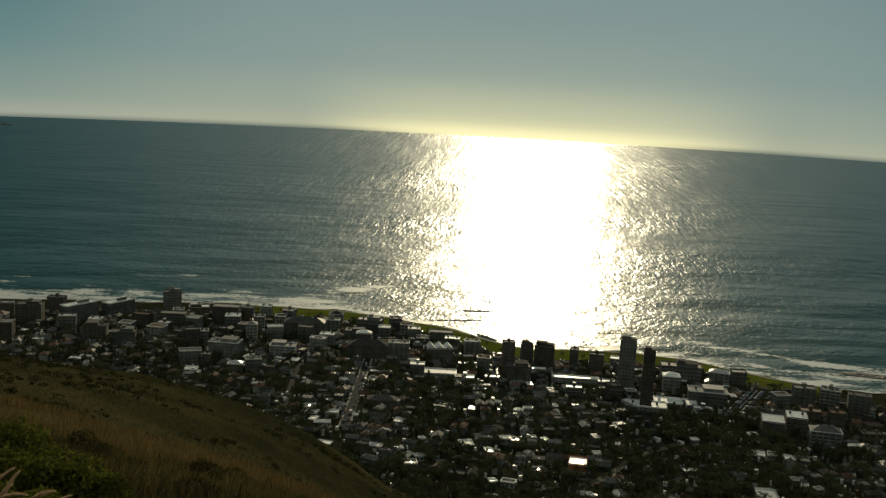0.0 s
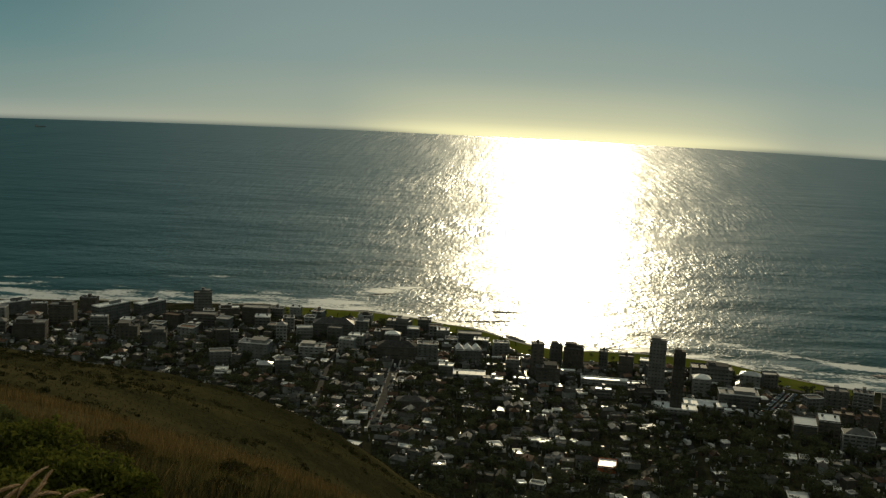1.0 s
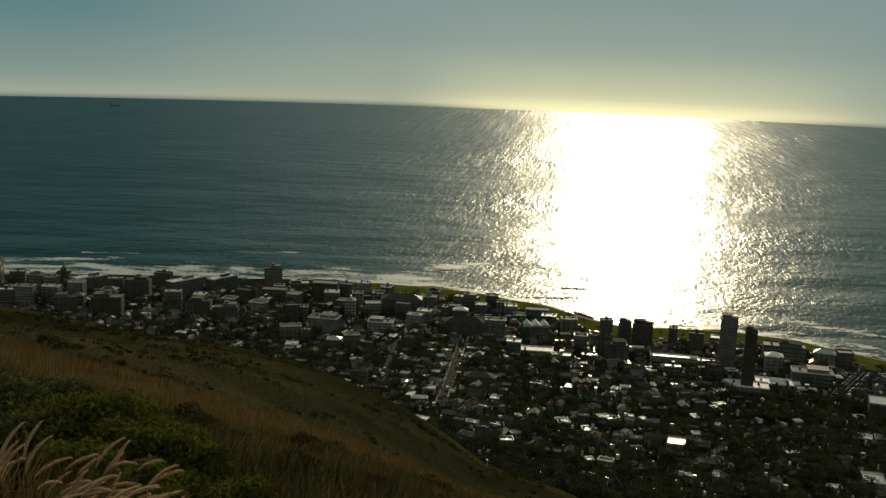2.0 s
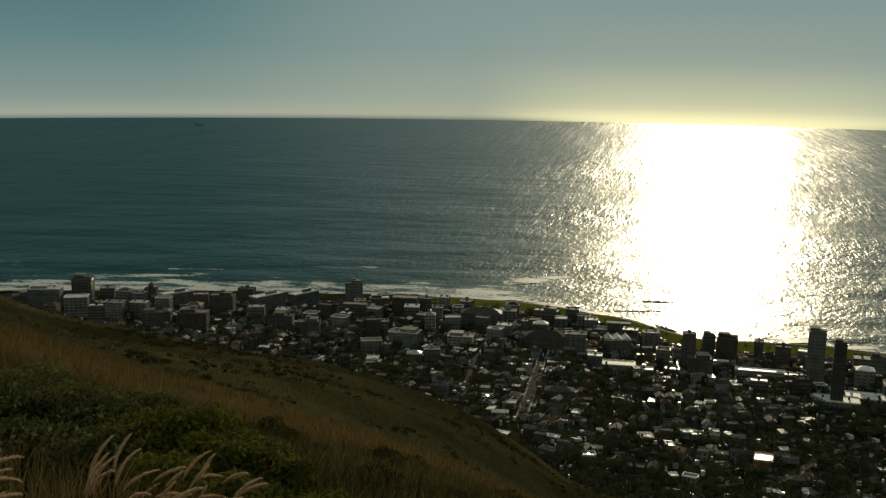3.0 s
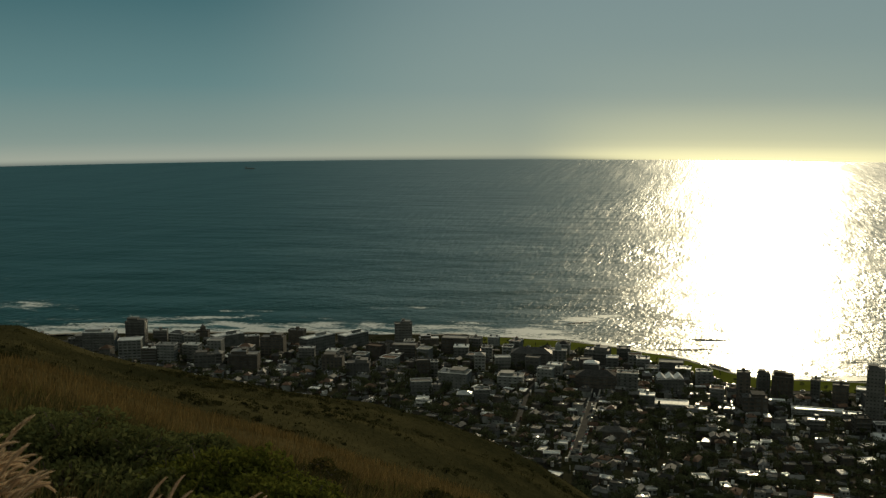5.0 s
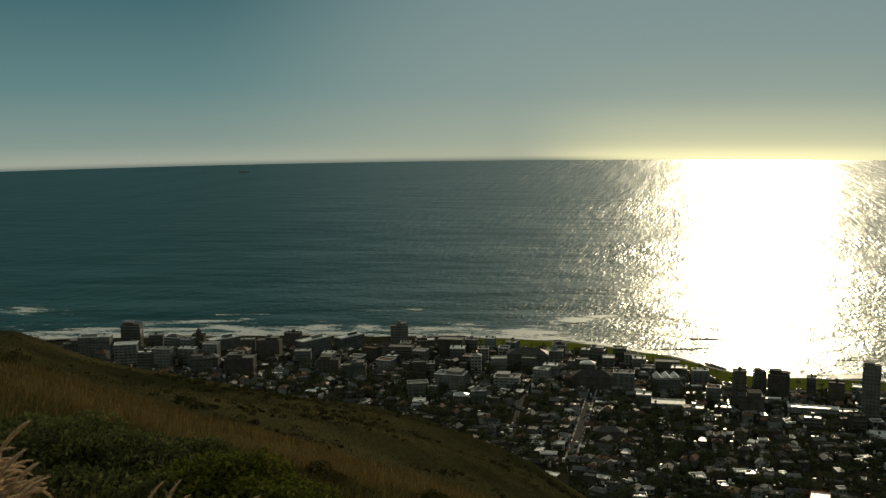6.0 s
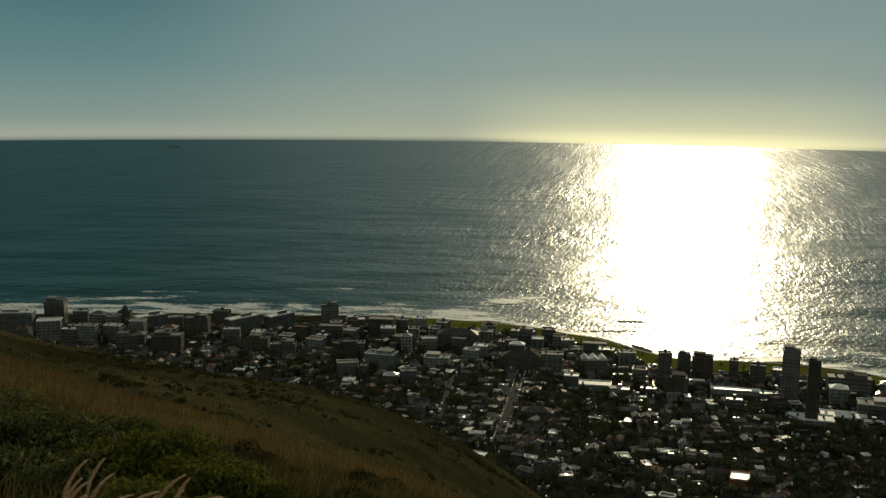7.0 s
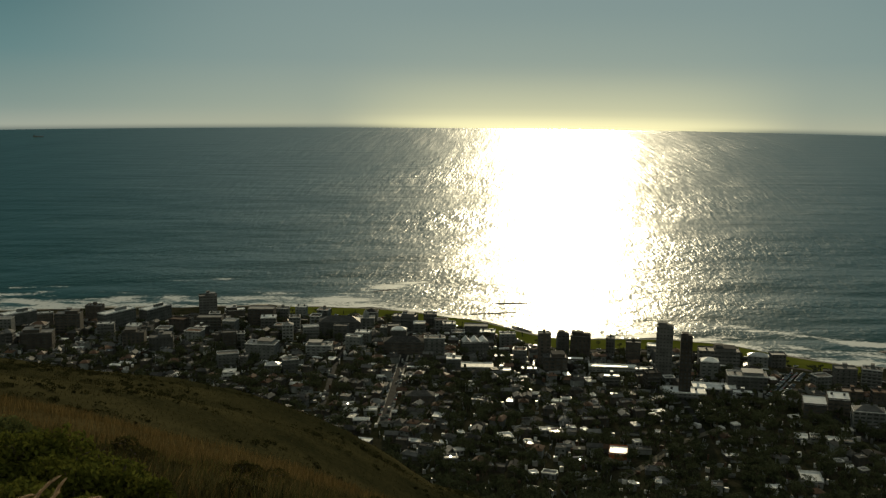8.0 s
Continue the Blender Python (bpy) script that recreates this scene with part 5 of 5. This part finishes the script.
def bush(az, r, wide, dip, count, leaf, mat_, label, seed, lobes=6):
    """dip: degrees below the eye's level at which the top lies."""
    x, y = polar(az, r)
    high = max(0.3, (EYE - r * math.tan(radians(dip)) - gz(x, y)) / 1.05)
    rs, rl = np.random.default_rng(seed), random.Random(seed)
    ob = thing("bush", pose(x, y, gz(x, y)), label, "bush", "bushes on the slope")
    st, lb = Solid(), []
    for i in range(lobes):
        t = 2 * math.pi * i / lobes + rl.uniform(-.5, .5)
        q = wide * rl.uniform(.15, .62)
        tip = (q * math.cos(t), q * math.sin(t), high * rl.uniform(.45, .8))
        limb(st, (0.05 * math.cos(t), 0.05 * math.sin(t), -0.05), tip, 0.02, 0.006)
        k = wide * rl.uniform(.28, .5)
        lb.append((*tip, k, high * rl.uniform(.22, .34)))
        for _ in range(5):
            e = Vector((rl.gauss(0, 1), rl.gauss(0, 1), abs(rl.gauss(0, 1)))).normalized()
            limb(st, tip, (tip[0] + e.x * k, tip[1] + e.y * k, tip[2] + e.z * high * 0.3), 0.008, 0.003, 4)
    tagged(child("branchwork", st.mesh("branchwork", M["bark"]), ob), kind="stuff")
    v, f = leaf_cloud(lb, count, leaf, rs)
    tagged(child("foliage", mesh_of("foliage", v, f, mat_), ob), kind="stuff")
    return ob


DARK = "dense dark green bush on the slope"
LIGHT = "leafy yellow-green bush on the slope"
LOW = "low brownish heath shrub in the dry grass"
for az, r, w, dip in ((-31.0, 7.6, 0.8, 17.0), (-28.4, 8.0, 0.7, 17.9), (-33.5, 8.4, 0.8, 16.1), (-28.6, 6.6, 0.5, 19.2), (-26.4, 8.6, 0.6, 18.9), (-36.5, 8.0, 0.8, 15.2)):
    bush(az, r, w, dip, 9000, 0.024, M["shrub_leaf"], DARK, int(-az * 10), 9)
for az, r, w, dip in ((-26.2, 6.8, 0.5, 18.4), (-25.0, 6.6, 0.5, 18.6), (-23.8, 6.6, 0.5, 18.9), (-22.6, 6.4, 0.45, 19.3), (-21.5, 6.2, 0.45, 19.8),
                      (-20.5, 6.0, 0.4, 20.6), (-19.6, 5.8, 0.36, 21.4), (-18.6, 5.6, 0.34, 22.4), (-23.4, 5.8, 0.5, 20.6), (-21.6, 5.4, 0.4, 21.8), (-17.7, 5.4, 0.3, 23.4)):
    bush(az, r, w, dip, 7000, 0.021, M["bush_leaf"], LIGHT, int(-az * 10) + 1)
for i in range(16):
    az, r = rng.uniform(-38, -4), rng.uniform(10, 18)
    base_dip = math.degrees(math.atan2(EYE - gz(*polar(az, r)), r))
    bush(az, r, rng.uniform(0.35, 0.6), base_dip - rng.uniform(0.7, 1.2), 1200, 0.03, M["heath_leaf"], LOW, 500 + i, 4)


# ---- fountain grass with feathery plumes ----
def plume_mesh(seed, length=0.16, bend=0.5):
    """A soft spike: a curved axis set with fine bristles, thickest in the middle, drooping to +x at the tip."""
    rs = np.random.default_rng(seed)
    n = 760
    t = rs.uniform(0, 1, n)
    ang_ = bend * t
    ax = np.stack([length * t * np.sin(ang_), 0 * t, length * t * np.cos(ang_)], 1)
    u = rs.uniform(0, 2 * math.pi, n)
    rad_ = (0.003 + 0.0085 * np.sin(np.pi * np.clip(t * 0.93 + 0.05, 0, 1)) ** 0.7)
    fwd = np.stack([np.sin(ang_ * 1.8), 0 * t, np.cos(ang_ * 1.8)], 1)
    out = np.stack([np.cos(u) * np.cos(ang_), np.sin(u), -np.cos(u) * np.sin(ang_)], 1)
    tip = ax + out * rad_[:, None] + fwd * 0.024
    wid = np.cross(out, fwd) * 0.0007
    v = np.stack([ax - wid, ax + wid, tip], 1).reshape(-1, 3)
    f = np.arange(3 * n).reshape(-1, 3)
    return mesh_of("plume", v, f, M["plume"])


PLUMES = [plume_mesh(i, L, b) for i, L, b in ((1, 0.125, 0.25), (2, 0.15, 0.5), (3, 0.11, 0.2), (4, 0.135, 0.6))]


def fountain_grass(az, r, count, dip_lo, dip_hi, spread, lean, seed, tilts=(0, 42)):
    """A clump: arching leaves, thin stalks, a plume on each stalk, its foot between two dips below the eye's level."""
    rl, rs = random.Random(seed), np.random.default_rng(seed)
    x, y = polar(az, r)
    z0 = gz(x, y)
    lo, hi = EYE - r * math.tan(radians(dip_lo)) - z0, EYE - r * math.tan(radians(dip_hi)) - z0
    ob = thing("fountain_grass", pose(x, y, z0), "clump of fountain grass with pale pinkish feathery plumes", "grass clump", "fountain grass clumps")
    right = Vector((math.cos(radians(az)), -math.sin(radians(az)), 0))
    n = 260
    b = rs.normal(0, 0.10, (n, 2))
    h = rs.uniform(0.3, 0.8, n) * hi
    t = rs.uniform(0, 2 * math.pi, n)
    rch = rs.uniform(0.1, 0.5, n)
    wd = np.stack([-np.sin(t), np.cos(t), 0 * t], 1) * 0.004
    ln_ = np.stack([np.cos(t), np.sin(t)], 1)
    b0 = np.concatenate([b, np.full((n, 1), -0.03)], 1)
    m1 = np.concatenate([b + ln_ * (rch * 0.35)[:, None], (h * 0.65)[:, None]], 1)
    m2 = np.concatenate([b + ln_ * rch[:, None], h[:, None]], 1)
    tp = np.concatenate([b + ln_ * (rch * 1.6)[:, None], (h * 0.9)[:, None]], 1)
    v = np.stack([b0 - wd, b0 + wd, m1 + wd, m1 - wd, m2 + wd * .7, m2 - wd * .7, tp], 1).reshape(-1, 3)
    k = np.arange(n)[:, None] * 7
    f = (k + np.array([[0, 1, 2, 3]])).tolist() + (k + np.array([[3, 2, 4, 5]])).tolist() + (k + np.array([[5, 4, 6]])).tolist()
    tagged(child("leaves", mesh_of("leaves", v, f, M["dry_grass"]), ob), kind="stuff")
    stalks = Solid()
    for i in range(count):
        hgt = rl.uniform(lo, hi)
        o = right * (rl.uniform(-spread, spread) + lean * 0.3) + Vector((right.y, -right.x, 0)) * rl.uniform(-0.25, 0.25)
        foot = Vector((rl.gauss(0, .06), rl.gauss(0, .06), 0))
        mid = foot.lerp(Vector((o.x, o.y, hgt)), 0.55) + Vector((0, 0, 0.12 * hgt))
        top_ = Vector((o.x, o.y, hgt))
        limb(stalks, foot, mid, 0.003, 0.0024, 4)
        limb(stalks, mid, top_, 0.0024, 0.002, 4)
        tilt = rl.uniform(*tilts)
        m = pose(*top_, 0, 0, -az + rl.uniform(-35, 35)) @ pose(0, 0, 0, rl.uniform(-12, 12), tilt, 0)
        child("plume", PLUMES[rl.randrange(4)], ob, m)
    tagged(child("stalks", stalks.mesh("stalks", M["dry_grass"]), ob), kind="stuff")


fountain_grass(-40.6, 3.2, 170, 23.0, 18.2, 0.20, 0.2, 21, (15, 65))
fountain_grass(-39.8, 3.0, 110, 24.5, 19.6, 0.16, 0.2, 22, (20, 70))
fountain_grass(-29.0, 4.0, 10, 22.8, 21.2, 0.06, 0.05, 23, (-4, 14))
fountain_grass(-26.2, 4.1, 26, 25.8, 22.3, 0.18, 0.15, 24, (10, 50))
fountain_grass(-24.4, 3.9, 60, 27.0, 23.4, 0.20, 0.22, 25, (30, 78))
fountain_grass(-25.8, 3.5, 44, 28.0, 24.2, 0.24, 0.2, 26, (10, 60))
